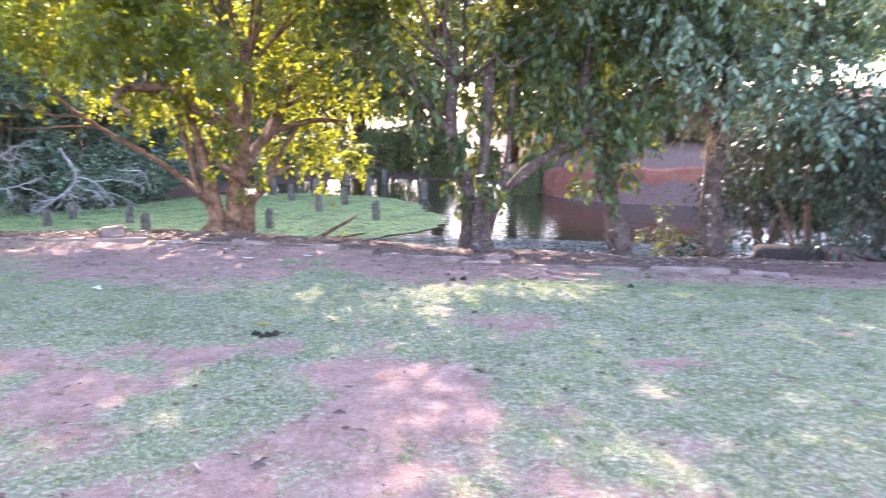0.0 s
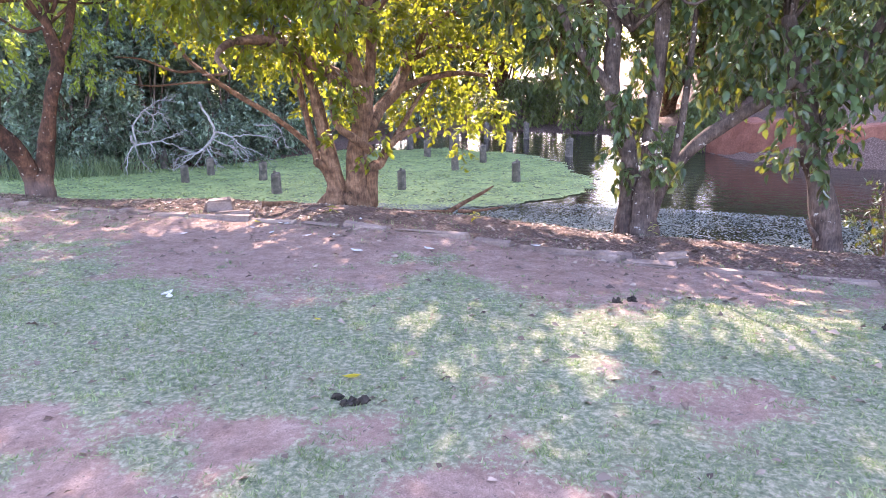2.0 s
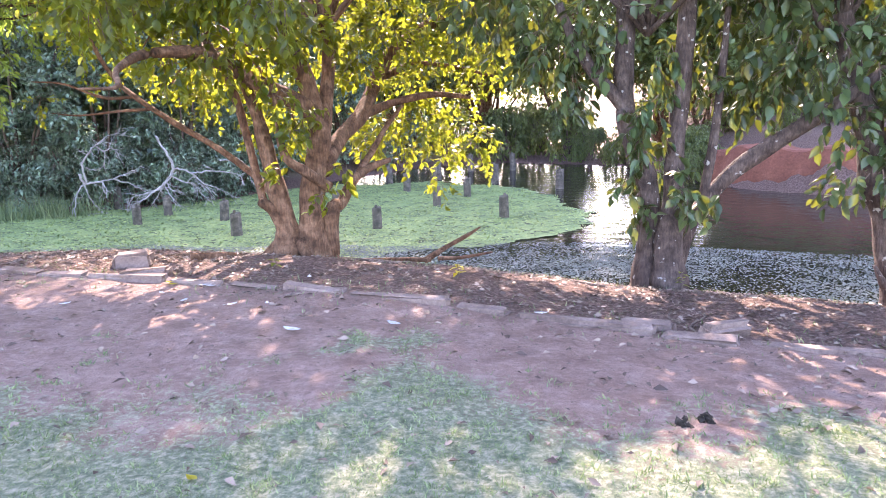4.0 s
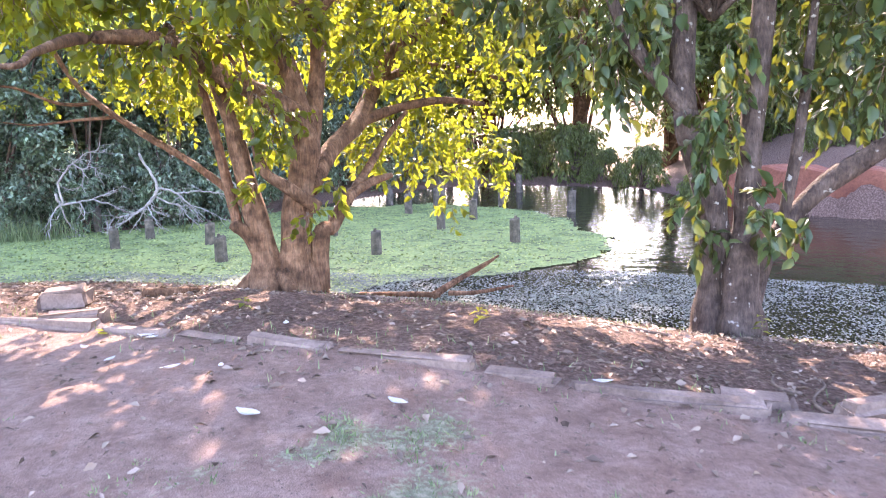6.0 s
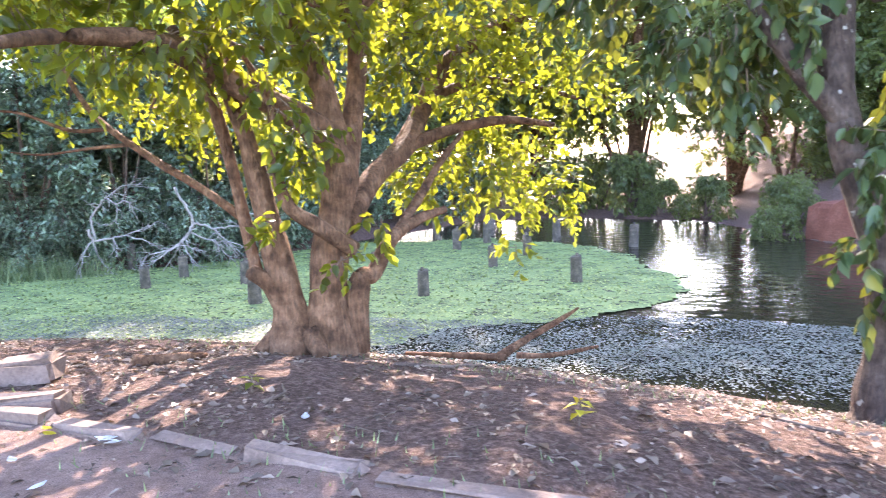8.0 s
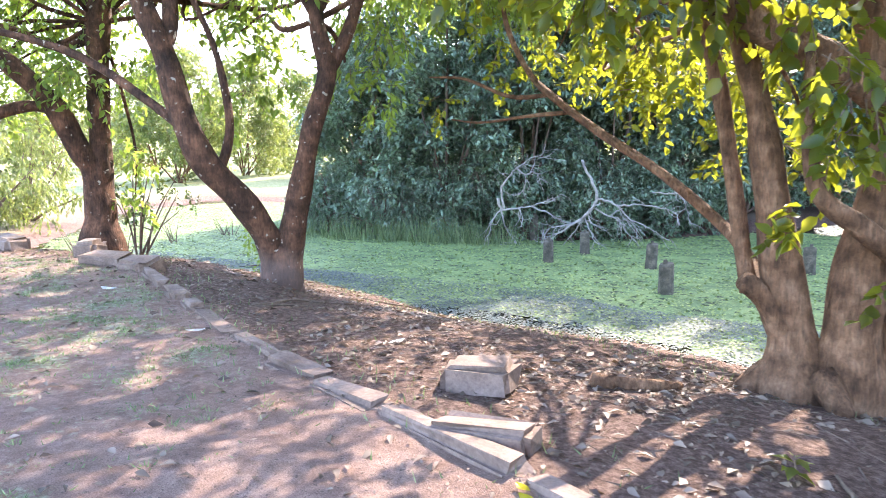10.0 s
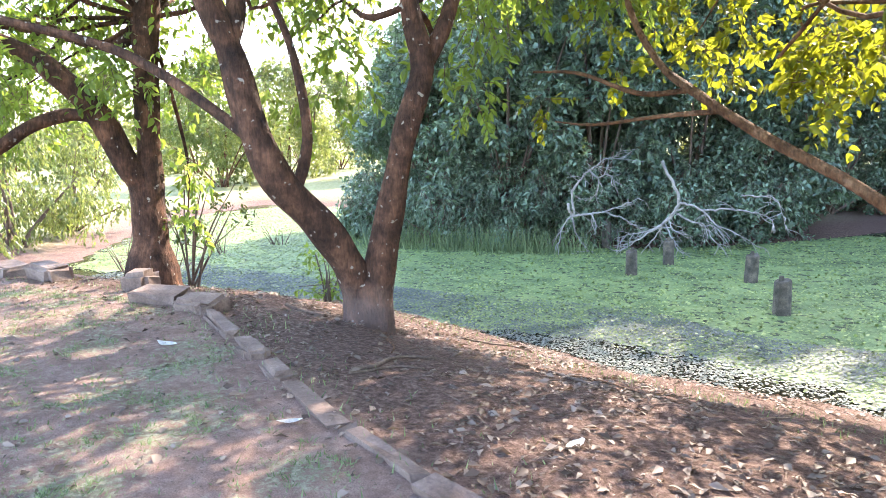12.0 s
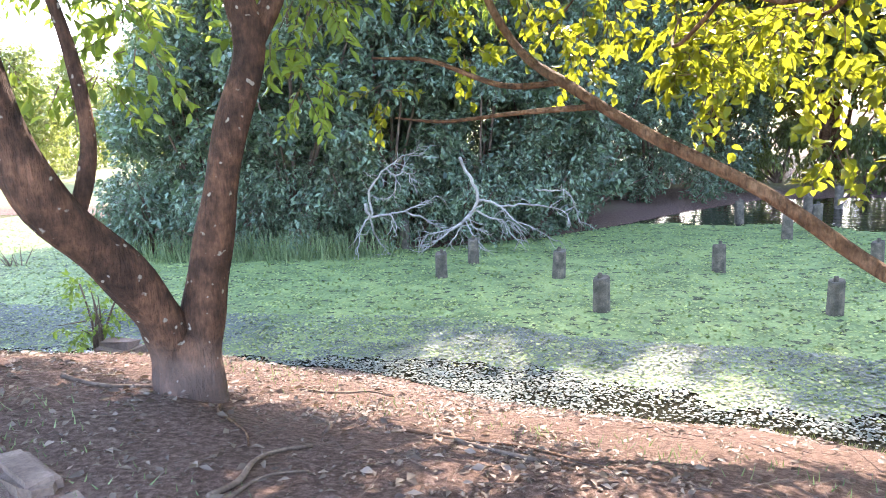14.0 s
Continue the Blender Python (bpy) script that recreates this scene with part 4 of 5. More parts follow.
def bush_form(seed, h, r, count, low=0.25, cr=(0.45, 0.8)):
    g = np.random.default_rng(seed)
    cl, st = [], []
    for k in range(count):
        a, q = g.uniform(0, 6.28), math.sqrt(g.uniform(0.15, 1))
        z = low + (h - low) * g.random()
        shrink = math.sqrt(max(0.08, 1 - (z / h) ** 2.2))
        cl.append((r * q * shrink * math.cos(a), r * q * shrink * math.sin(a), z, g.uniform(*cr)))
    for k in range(7):
        c = cl[k * len(cl) // 7]
        st.append([(g.normal() * 0.15, g.normal() * 0.15, -0.1, 0.06), (c[0] * 0.4, c[1] * 0.4, c[2] * 0.45, 0.045), (c[0] * 0.8, c[1] * 0.8, c[2] * 0.85, 0.025), (c[0], c[1], c[2] + 0.1, 0.01)])
    return cl, st


def grounded(ob, x, y, rz=0.0, s=1.0):
    ob.matrix_basis = pose(x, y, float(height(x, y)) - 0.02, 0, 0, rz) @ Matrix.Scale(s, 4)
    return ob


def placed(ob, x, y, rz=0.0, s=1.0):
    return copy_thing(ob, pose(x, y, float(height(x, y)) - 0.02, 0, 0, rz) @ Matrix.Scale(s, 4))


TALL = "dense tall dark green thicket bush with drooping narrow leaves"
cl, st = bush_form(51, 12.0, 2.8, 96)
thick_a = grounded(shrub("thicket_bush", TALL, "bush", cl, LEAF_HEDGE, 110, 0.19, 0.46, st, TWIG, 1.1, 0.35), -18.6, 25.9)
cl, st = bush_form(52, 6.5, 2.2, 52)
thick_b = grounded(shrub("thicket_bush", TALL, "bush", cl, LEAF_HEDGE, 110, 0.19, 0.46, st, TWIG, 1.1, 0.35), -16.2, 26.8)
cl, st = bush_form(53, 2.2, 1.3, 22, 0.15, (0.3, 0.5))
thick_c = grounded(shrub("low_bush", "low grey-green bush in front of the thicket", "bush", cl, LEAF_HEDGE, 120, 0.15, 0.32, st, TWIG, 0.9, 0.5), -19.3, 23.9)
for ob in (thick_a, thick_b):
    ob["group"] = "thicket"
thick_c["group"] = "low bushes"
for x, y, rz, src in ((-21.4, 25.6, 40, thick_b), (-16.5, 29.5, 200, thick_a), (-20.0, 28.6, 300, thick_b), (-23.6, 27.0, 150, thick_b), (-13.4, 30.8, 250, thick_b),
                      (-18.0, 31.5, 20, thick_a), (-21.5, 30.5, 75, thick_a), (-15.2, 34.5, 130, thick_a), (-24.5, 30.0, 10, thick_b), (-17.0, 36.0, 210, thick_a), (-11.6, 37.5, 120, thick_b), (-10.0, 41.5, 60, thick_a), (-14.5, 38, 60, thick_a),
                      (-17.4, 24.9, 80, thick_c), (-15.6, 26.1, 160, thick_c), (-21.6, 23.8, 240, thick_c), (-14.2, 27.0, 30, thick_c), (-12.9, 29.2, 70, thick_c), (-16.6, 26.0, 200, thick_c)):
    placed(src, x, y, rz)

placed(thick_a, -14.4, 28.6, 100, 0.82)
placed(thick_a, -12.6, 34.0, 20, 0.82)

# trees of the far bank
cl, st = bush_form(61, 14.0, 4.4, 96, 3.2, (0.8, 1.2))
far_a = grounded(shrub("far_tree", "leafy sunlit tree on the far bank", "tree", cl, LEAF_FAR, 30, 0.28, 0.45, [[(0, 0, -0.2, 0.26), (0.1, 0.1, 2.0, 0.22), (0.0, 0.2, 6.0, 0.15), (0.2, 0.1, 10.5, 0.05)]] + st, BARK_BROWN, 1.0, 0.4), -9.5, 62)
far_a["group"] = "far bank trees"
cl, st = bush_form(62, 2.6, 1.5, 26, 0.2, (0.35, 0.6))
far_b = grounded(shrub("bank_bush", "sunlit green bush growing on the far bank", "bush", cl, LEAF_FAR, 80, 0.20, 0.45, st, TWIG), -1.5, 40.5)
far_b["group"] = "far bank bushes"
cl, st = bush_form(65, 8.0, 3.8, 70, 0.6, (0.7, 1.1))
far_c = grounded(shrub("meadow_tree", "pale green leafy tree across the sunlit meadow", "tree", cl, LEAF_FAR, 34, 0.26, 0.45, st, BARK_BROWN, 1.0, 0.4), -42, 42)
far_c["group"] = "meadow trees"
for x, y, rz, src in ((-6.0, 43.5, 30, far_a), (7.5, 44.5, 10, far_a), (8.6, 33.0, 110, far_b), (10.5, 34.0, 220, far_b), (4.6, 40.5, 300, far_c), (8.4, 39.6, 20, far_c), (-10.5, 45.5, 140, far_a), (11.5, 40, 120, far_a), (16, 38, 10, far_a), (14.0, 58, 10, far_a), (-13, 52, 200, far_a), (15, 48, 200, far_a), (22, 46, 90, far_a),
                      (-7.5, 42.0, 90, far_b), (-4.5, 41.5, 10, far_b), (11, 33.0, 150, far_b),
                      (-58, 60, 70, far_c), (-70, 52, 140, far_c), (-47, 72, 200, far_c), (-84, 70, 30, far_c), (-62, 85, 60, far_c), (-95, 60, 100, far_c), (-36, 62, 170, far_c), (-75, 92, 0, far_c), (-27, 45, 80, far_c),
                      (-50, 38, 20, far_c), (-46, 31, 70, far_c), (-56, 47, 110, far_c), (-64, 38, 160, far_c), (-60, 28, 210, far_c), (-72, 40, 250, far_c), (5.5, 50, 130, far_a), (10, 52, 60, far_a), (-2.8, 42.5, 140, far_b), (6.2, 39, 200, far_b), (9.2, 36.5, 100, far_b), (-100, 40, 0, far_c), (-88, 30, 50, far_c), (-78, 24, 90, far_c), (-60, 14, 90, far_c), (-26, 36, 10, far_b), (-31, 33.5, 100, far_b)):
    placed(src, x, y, rz)
# enlarged trees added as sun blockers, sized so their shadows cover the pond
for x, y, rz, s in ((-13.5, 43.5, 20, 1.3), (-9.6, 42.6, 95, 1.3), (-5.6, 44.5, 170, 1.5), (-1.4, 43.5, 250, 1.45), (3.0, 44.0, 320, 1.5), (7.4, 43.0, 60, 1.45)):
    placed(far_a, x, y, rz, s)
for x, y, rz, s in ((2.5, 31.6, 140, 0.5), (3.3, 33.2, 200, 0.6), (1.2, 37.6, 40, 0.7), (3.6, 35.4, 10, 0.55), (-0.4, 39.2, 90, 0.6), (6.5, 32.8, 70, 0.45)):
    placed(far_b, x, y, rz, s)
cl, st = bush_form(63, 3.2, 2.0, 34, 0.2, (0.4, 0.7))
pale_bush = grounded(shrub("pale_bush", "pale yellow-green sunlit bush beside the pond", "bush", cl, LEAF_FAR, 60, 0.14, 0.4, st, TWIG), -27.5, 15.2)
for x, y, rz in ((-24.8, 13.2, 80), (-30.5, 17.5, 200), (-29, 12, 140)):
    placed(pale_bush, x, y, rz)

cl, st = bush_form(64, 3.6, 1.7, 34, 0.1, (0.4, 0.65))
dark_bush = grounded(shrub("dark_bush", "dense dark drooping bush on the shaded bank", "bush", cl, LEAF_SHADE, 90, 0.12, 0.4, st, TWIG), 6.4, 15.2)
for x, y, rz in ((8.3, 16.0, 90), (7.2, 13.2, 200), (9.5, 13.8, 300), (6.6, 17.6, 30)):
    placed(dark_bush, x, y, rz)

# ---- red bank wall ----
wall_line = spline([(3.3, 31.6, 0, 0), (4.1, 29.9, 0, 0), (5.6, 28.7, 0, 0), (8.5, 27.6, 0, 0), (15.0, 26.6, 0, 0)], 10)[:, :2]
bm = bmesh.new()
ring = []
for i, (x, y) in enumerate(wall_line):
    t = wall_line[min(i + 1, len(wall_line) - 1)] - wall_line[max(i - 1, 0)]
    nrm = np.array([-t[1], t[0]]) / np.hypot(*t) * -1
    top = -0.3 - 0.3 * max(0, 1 - i / 8) + 0.06 * math.sin(i * 0.9)
    prof = [(0.0, -2.3), (0.06, -1.0), (0.12 + 0.03 * math.sin(i * 1.3), -0.6), (0.18, top), (0.26, top + 0.05), (1.0, top + 0.06), (1.0, -2.3)]
    ring.append([bm.verts.new((x - nrm[0] * a, y - nrm[1] * a, z)) for a, z in prof])
for a, b in zip(ring, ring[1:]):
    for k in range(len(a)):
        bm.faces.new((a[k], a[(k + 1) % len(a)], b[(k + 1) % len(b)], b[k]))
bm.faces.new(ring[0])
bm.faces.new(ring[-1])
bmesh.ops.recalc_face_normals(bm, faces=bm.faces)
me = bpy.data.meshes.new("wall_red_bank")
bm.to_mesh(me)
bm.free()
me.materials.append(REDWALL)
tagged(new("wall_red_bank", me), "rust-red earthen retaining wall above the water", "wall", "", "structure")


# ---- posts in the pond ----
def post(x, y, h=0.55, r=0.15, lean=0.0, seed=0):
    ob = tagged(new("wooden_post"), "short weathered round wooden post standing in the pond weed", "post", "posts in the pond")
    ob.matrix_basis = pose(x, y, WATER_Z - 0.35, lean, lean * 0.6, seed * 47)
    n = 14
    a = np.linspace(0, 2 * np.pi, n, endpoint=False)
    rows = [(0, 1.06), (0.35, 1.04), (0.4, 1.0), (0.35 + h * 0.5, 0.97), (0.35 + h - 0.03, 0.95), (0.35 + h, 0.86)]
    v = [(r * k * (1 + 0.05 * math.sin(3 * b + seed)) * math.cos(b), r * k * (1 + 0.05 * math.sin(3 * b + seed)) * math.sin(b), z + (0.02 * math.sin(b + seed) if i > 3 else 0)) for i, (z, k) in enumerate(rows) for b in a]
    v.append((0, 0, 0.35 + h - 0.015))
    f = [(i * n + k, i * n + (k + 1) % n, (i + 1) * n + (k + 1) % n, (i + 1) * n + k) for i in range(len(rows) - 1) for k in range(n)]
    f += [((len(rows) - 1) * n + k, (len(rows) - 1) * n + (k + 1) % n, len(v) - 1) for k in range(n)]
    part_mesh("shaft", mesh_of("shaft", v, f, POSTWOOD), ob)
    bm = bmesh.new()
    bmesh.ops.create_cone(bm, cap_ends=True, segments=8, radius1=r * 0.34, radius2=r * 0.26, depth=0.09, matrix=Matrix.Translation((0.01, 0.02, 0.35 + h + 0.02)))
    part("spike", bm, POSTWOOD, ob)
    return ob


for k, (x, y, h, r) in enumerate(((-12.57, 22.78, 0.52, 0.15), (-12.59, 24.33, 0.55, 0.15), (-10.41, 23.47, 0.55, 0.16), (-9.0, 21.33, 0.56, 0.17), (-5.78, 22.27, 0.54, 0.15), (-5.02, 26.1, 0.55, 0.15),
                                  (-2.84, 24.0, 0.58, 0.16), (-6.7, 29.4, 0.65, 0.16), (-6.1, 31.0, 0.7, 0.16), (-6.3, 33.1, 0.7, 0.16), (-4.4, 28.0, 0.6, 0.15), (-3.95, 31.7, 0.7, 0.17),
                                  (-1.6, 30.0, 0.65, 0.17), (-8.0, 32.0, 0.65, 0.16), (-15.0, 25.6, 0.7, 0.16), (-7.7, 24.97, 0.55, 0.16), (-5.5, 36.2, 0.7, 0.16), (-3.7, 36.4, 0.7, 0.16))):
    post(x, y, h, r * 0.8, rng.uniform(-2.5, 2.5), k)


# ---- edging stones ----
def stone_mesh(l, w, h, seed):
    """A squared stone with worn, uneven edges."""
    g = np.random.default_rng(seed)
    bm = bmesh.new()
    bmesh.ops.create_cube(bm, size=1, matrix=Matrix.Diagonal((l, w, h, 1)))
    bmesh.ops.bevel(bm, geom=bm.edges[:], offset=min(w, h) * 0.2, segments=2, affect="EDGES")
    for v in bm.verts:
        v.co += Vector(g.normal(size=3)) * 0.011 + Vector((0, 0.02, 0.012)) * math.sin(v.co.x * 9 + seed)
    me = bpy.data.meshes.new("stone")
    bm.to_mesh(me)
    bm.free()
    me.materials.append(STONE)
    return me


edging = tagged(new("edging"), "row of worn pinkish kerb stones along the lawn", "edging", "", "structure")
x, k = 3.6, 0
while x > -11.2:
    l = rng.uniform(0.45, 0.95) * (1.25 if x > -1 else 1)
    x1 = x - l
    gap = rng.uniform(0.02, 0.05)
    y0, y1 = float(kerb_y(x)), float(kerb_y(x1))
    if not -0.35 < x - 0.75 < 0.1:
        st_ = new("stone", stone_mesh(l - gap, rng.uniform(0.14, 0.2), 0.2, 100 + k))
        st_.parent = edging
        mx, my = (x + x1) / 2, (y0 + y1) / 2 + rng.normal() * 0.02
        st_.matrix_basis = pose(mx, my, float(height(mx, my)) - 0.068 + 0.015 * (mx < -7.5) + rng.normal() * 0.01, rng.normal() * 2.5, rng.normal() * 1.5, math.degrees(math.atan2(y1 - y0, x1 - x)) + rng.normal() * 2.5)
    x, k = x1, k + 1


def block(x, y, l, w, h, rz, sink=0.05, tilt=0.0, label="loose rough grey-brown stone block on the bank"):
    ob = new("stone_block", stone_mesh(l, w, h, int(abs(x * 100))))
    ob.matrix_basis = pose(x, y, float(height(x, y)) + h / 2 - sink, tilt, tilt * 0.5, rz)
    return tagged(ob, label, "stone", "loose stone blocks")


block(-5.6, 12.24, 0.38, 0.28, 0.2, 24, 0.04)
block(-5.1, 11.66, 0.48, 0.2, 0.16, 14, 0.06)
block(-10.55, 12.6, 0.42, 0.26, 0.18, 20, 0.05, 12)
block(-11.15, 12.5, 0.5, 0.34, 0.14, 35, 0.04, 8)
block(-11.95, 12.62, 0.32, 0.26, 0.24, 30, 0.04)
block(-13.4, 12.2, 0.5, 0.3, 0.2, 10, 0.04)
block(-14.2, 12.0, 0.7, 0.3, 0.2, 0, 0.05)
block(-15.2, 11.8, 0.5, 0.3, 0.2, 12, 0.05)
block(-0.42, 11.1, 0.42, 0.2, 0.16, -4, 0.1, 3, "pale kerb stone on the lawn edge")
block(0.12, 10.95, 0.4, 0.16, 0.16, 22, 0.05, 6, "tilted pale kerb stone on the lawn edge")
block(-14.3, 16.75, 0.62, 0.4, 0.42, 15, 0.12, 0, "grey boulder at the water's edge")


# ---- pipe and concrete block at the shaded end of the bank ----
v, f = tube(np.array([(4.75 + 0.12 * k, 13.75 - 0.03 * k, float(height(4.75 + 0.12 * k, 13.75 - 0.03 * k)) + 0.2, 0.22) for k in range(9)]), 20, 0.01, 0)
tagged(new("pipe", mesh_of("pipe", v, f, CLOD, True)), "thick black pipe lying on the shaded bank", "pipe")
block(6.2, 13.45, 0.75, 0.45, 0.45, 6, 0.06, 0, "grey concrete block beside the pipe on the bank")


# ---- dead branches, log, twigs ----
def bare_branch(label, fork, strokes, seed, mat=DEADWOOD):
    """A bare fallen branch in the upright plane facing the lawn: main strokes (along, up, radius), each with side twigs."""
    g = np.random.default_rng(seed)
    at, along, back = np.array(fork), np.array((0.886, 0.465, 0.0)), np.array((-0.465, 0.886, 0.0))
    pieces = []
    for k, (r0, r1, pts) in enumerate(strokes):
        q = np.array(pts, float)
        depth = np.linspace(0, g.normal() * 0.35, len(q)) if k else np.zeros(len(q))
        rows = np.array([(*(at + along * u + back * w + np.array((0, 0, z))), r) for (u, z), w, r in zip(q, depth, np.linspace(r0, r1, len(q)) * 0.72)])
        rows = spline(rows, 5)
        rows[1:-1, :3] += g.normal(size=(len(rows) - 2, 3)) * 0.012
        pieces.append(tube(rows, 7, 0.1, k))
        if r1 > 0.012:
            continue
        for i in range(len(rows) // 3, len(rows) - 1):
            if g.random() < 0.8:
                t = rows[i + 1, :3] - rows[i, :3]
                d = t / np.linalg.norm(t) + g.normal(size=3) * 0.75 + np.array((0, 0, -0.25))
                d /= np.linalg.norm(d)
                l = g.uniform(0.15, 0.5)
                p0, p1 = rows[i, :3], rows[i, :3] + d * l * 0.5
                p2 = p1 + (d + g.normal(size=3) * 0.45) * l * 0.5
                pieces.append(tube(spline([(*p0, 0.011), (*p1, 0.008), (*p2, 0.004)], 3), 5, 0.08, i))
                if g.random() < 0.6:
                    pieces.append(tube(spline([(*p1, 0.007), (*(p1 + (d + g.normal(size=3) * 0.8) * l * 0.5), 0.003)], 3), 5, 0.08, i))
    v, f = joined(pieces)
    v[:, 2] = np.maximum(v[:, 2], WATER_Z + 0.01)
    return tagged(new("fallen_branch", mesh_of("fallen_branch", v, f, mat, True)), label, "dead branch")


bare_branch("bleached bare fallen branch with a crooked stem and many twigs", (-13.02, 25.55, -0.24), [
    (0.05, 0.06, [(-0.39, 0.95), (-0.3, 0.72), (-0.11, 0.37), (0, 0), (-0.1, -0.25), (-0.36, -0.56)]),
    (0.04, 0.008, [(-0.36, -0.56), (-0.75, -0.8), (-1.05, -1.0), (-1.4, -1.2)]),
    (0.035, 0.008, [(-0.3, -0.5), (-0.7, -0.72), (-1.1, -0.78), (-1.5, -0.95)]),
    (0.035, 0.008, [(-0.36, -0.56), (-0.55, -0.9), (-0.85, -1.25)]),
    (0.03, 0.008, [(-0.34, -0.55), (-0.42, -0.85), (-0.25, -1.28)]),
    (0.03, 0.008, [(-0.3, -0.5), (-0.15, -0.8), (0.05, -1.1)]),
    (0.045, 0.008, [(0.02, -0.02), (0.3, -0.1), (0.6, -0.28), (0.8, -0.5), (1.3, -0.75), (1.8, -1.05)]),
    (0.035, 0.007, [(0.5, -0.2), (1.0, -0.16), (1.55, -0.2), (1.9, -0.32), (2.0, -0.6)]),
    (0.035, 0.008, [(-0.05, -0.28), (0.35, -0.5), (0.8, -0.62), (1.15, -0.95)]),
    (0.03, 0.007, [(0.3, -0.48), (0.55, -0.52), (0.75, -0.85), (1.0, -1.1)]),
    (0.03, 0.007, [(1.35, 0.15), (1.7, 0.12), (2.0, 0.12), (2.2, -0.3), (2.25, -0.6)]),
    (0.03, 0.007, [(0.1, -0.15), (-0.2, -0.35), (-0.1, -0.65), (0.2, -0.75)]),
], 71)
bare_branch("grey bare branch leaning out of the thicket with bent twigs", (-15.3, 24.5, -0.6), [
    (0.06, 0.02, [(-0.1, 0.3), (0.0, 0.02), (0.45, 0.05), (0.82, 0.1)]),
    (0.035, 0.008, [(0.82, 0.1), (1.2, -0.1), (1.6, -0.35), (2.0, -0.4)]),
    (0.03, 0.008, [(0.8, 0.1), (1.2, 0.25), (1.6, 0.4)]),
    (0.045, 0.008, [(0.05, 0.02), (0.02, 0.6), (0.3, 1.0), (0.5, 1.15), (0.85, 1.4), (1.3, 1.42)]),
    (0.03, 0.007, [(0.4, 1.08), (0.62, 0.9), (0.55, 0.5), (0.1, 0.35)]),
    (0.03, 0.007, [(0.6, 0.92), (0.85, 1.0), (1.1, 0.75)]),
    (0.035, 0.008, [(0.0, 0.02), (0.1, -0.4), (0.35, -0.8), (0.5, -0.9)]),
    (0.03, 0.008, [(0.45, 0.05), (0.6, -0.15), (0.62, -0.4)]),
    (0.03, 0.008, [(0.0, 0.05), (-0.2, -0.3), (-0.3, -0.8)]),
], 74)

v, f = joined([tube(spline([(-2.98, 14.72, -0.58, 0.04), (-2.7, 14.9, -0.42, 0.034), (-2.45, 15.05, -0.29, 0.026), (-2.28, 15.14, -0.19, 0.012)], 4), 8, 0.15, 1),
               tube(spline([(-2.8, 14.75, -0.55, 0.03), (-2.5, 14.72, -0.53, 0.025), (-2.1, 14.95, -0.5, 0.012)], 4), 7, 0.15, 2),
               tube(spline([(-3.9, 14.95, -0.62, 0.02), (-3.4, 14.8, -0.58, 0.03), (-2.9, 14.72, -0.56, 0.035)], 4), 7, 0.15, 3)])
tagged(new("fallen_log", mesh_of("fallen_log", v, f, BARK_BROWN, True)), "dark broken branch jutting from the bank over the weed", "log")


def lying(name, label, category, x, y, rz, length, r, mat, bend=0.1):
    g = np.random.default_rng(int(abs(x * 977 + y * 31)))
    c, s = math.cos(radians(rz)), math.sin(radians(rz))
    rows = []
    for k in range(5):
        u = (k / 4 - 0.5) * length
        w = bend * length * math.sin(k * 1.3 + x)
        px, py = x + u * c - w * s, y + u * s + w * c
        rows.append((px, py, float(height(px, py)) + r * 0.6, r * (1 - 0.12 * k)))
    v, f = tube(spline(rows, 3), 8, 0.15, x)
    return tagged(new(name, mesh_of(name, v, f, mat, True)), label, category)


lying("stick", "short thick broken stick lying on the bank", "stick", -5.05, 12.95, 50, 0.5, 0.05, BARK_BROWN)
for k in range(16):
    sx = rng.uniform(-10.5, 1.0)
    sy = float(kerb_y(sx)) + rng.uniform(0.3, 3.2)
    lying("stick", "thin dry stick lying on the leaf-strewn bank", "stick", sx, sy, rng.uniform(0, 180), rng.uniform(0.3, 1.1), rng.uniform(0.008, 0.02), TWIG)
for x, y, rz, l in ((-7.4, 13.9, -12, 1.6), (-10.9, 14.9, -30, 1.4), (-9.0, 13.4, -40, 1.0)):
    lying("surface_root", "brown tree root running over the bank", "root", x, y, rz, l, 0.012, BARK_BROWN, 0.05)


# ---- bare saplings by the water ----
def sapling(x, y, h, n, seed, label, leaf=None):
    g = np.random.default_rng(seed)
    ob = tagged(new("sapling"), label, "sapling")
    ob.location = (x, y, float(height(x, y)) - 0.05)
    tips = []
    for k in range(n):
        a, q = g.uniform(0, 6.28), g.uniform(0.1, 0.45)
        tip = (q * h * math.cos(a), q * h * math.sin(a), h * g.uniform(0.6, 1.0))
        mid = (tip[0] * 0.45 + g.normal() * 0.04, tip[1] * 0.45 + g.normal() * 0.04, tip[2] * 0.55)
        v, f = (tube(spline([(0.03 * g.normal(), 0.03 * g.normal(), 0, 0.022), (*mid, 0.015), (*tip, 0.005)], 4), 6, 0.1, k))
        part_mesh("stem", mesh_of("stem", v, f, TWIG, True), ob)
        tips.append((*tip, 0.16))
        t2 = (mid[0] + g.normal() * 0.2, mid[1] + g.normal() * 0.2, mid[2] + 0.3 * h * g.random())
        v, f = (tube(spline([(*mid, 0.01), (*t2, 0.004)], 3), 5, 0.1, k))
        part_mesh("stem", mesh_of("stem", v, f, TWIG, True), ob)
        tips.append((*t2, 0.12))
    if leaf:
        (p, w, u, ln, wd), tw = foliage(tips, 60, 0.09, 0.5, 0.3)
        part_mesh("foliage", scatter_mesh("foliage", LEAF_FULL, p, w, u, ln, wd, leaf), ob, "", "stuff")
    return ob


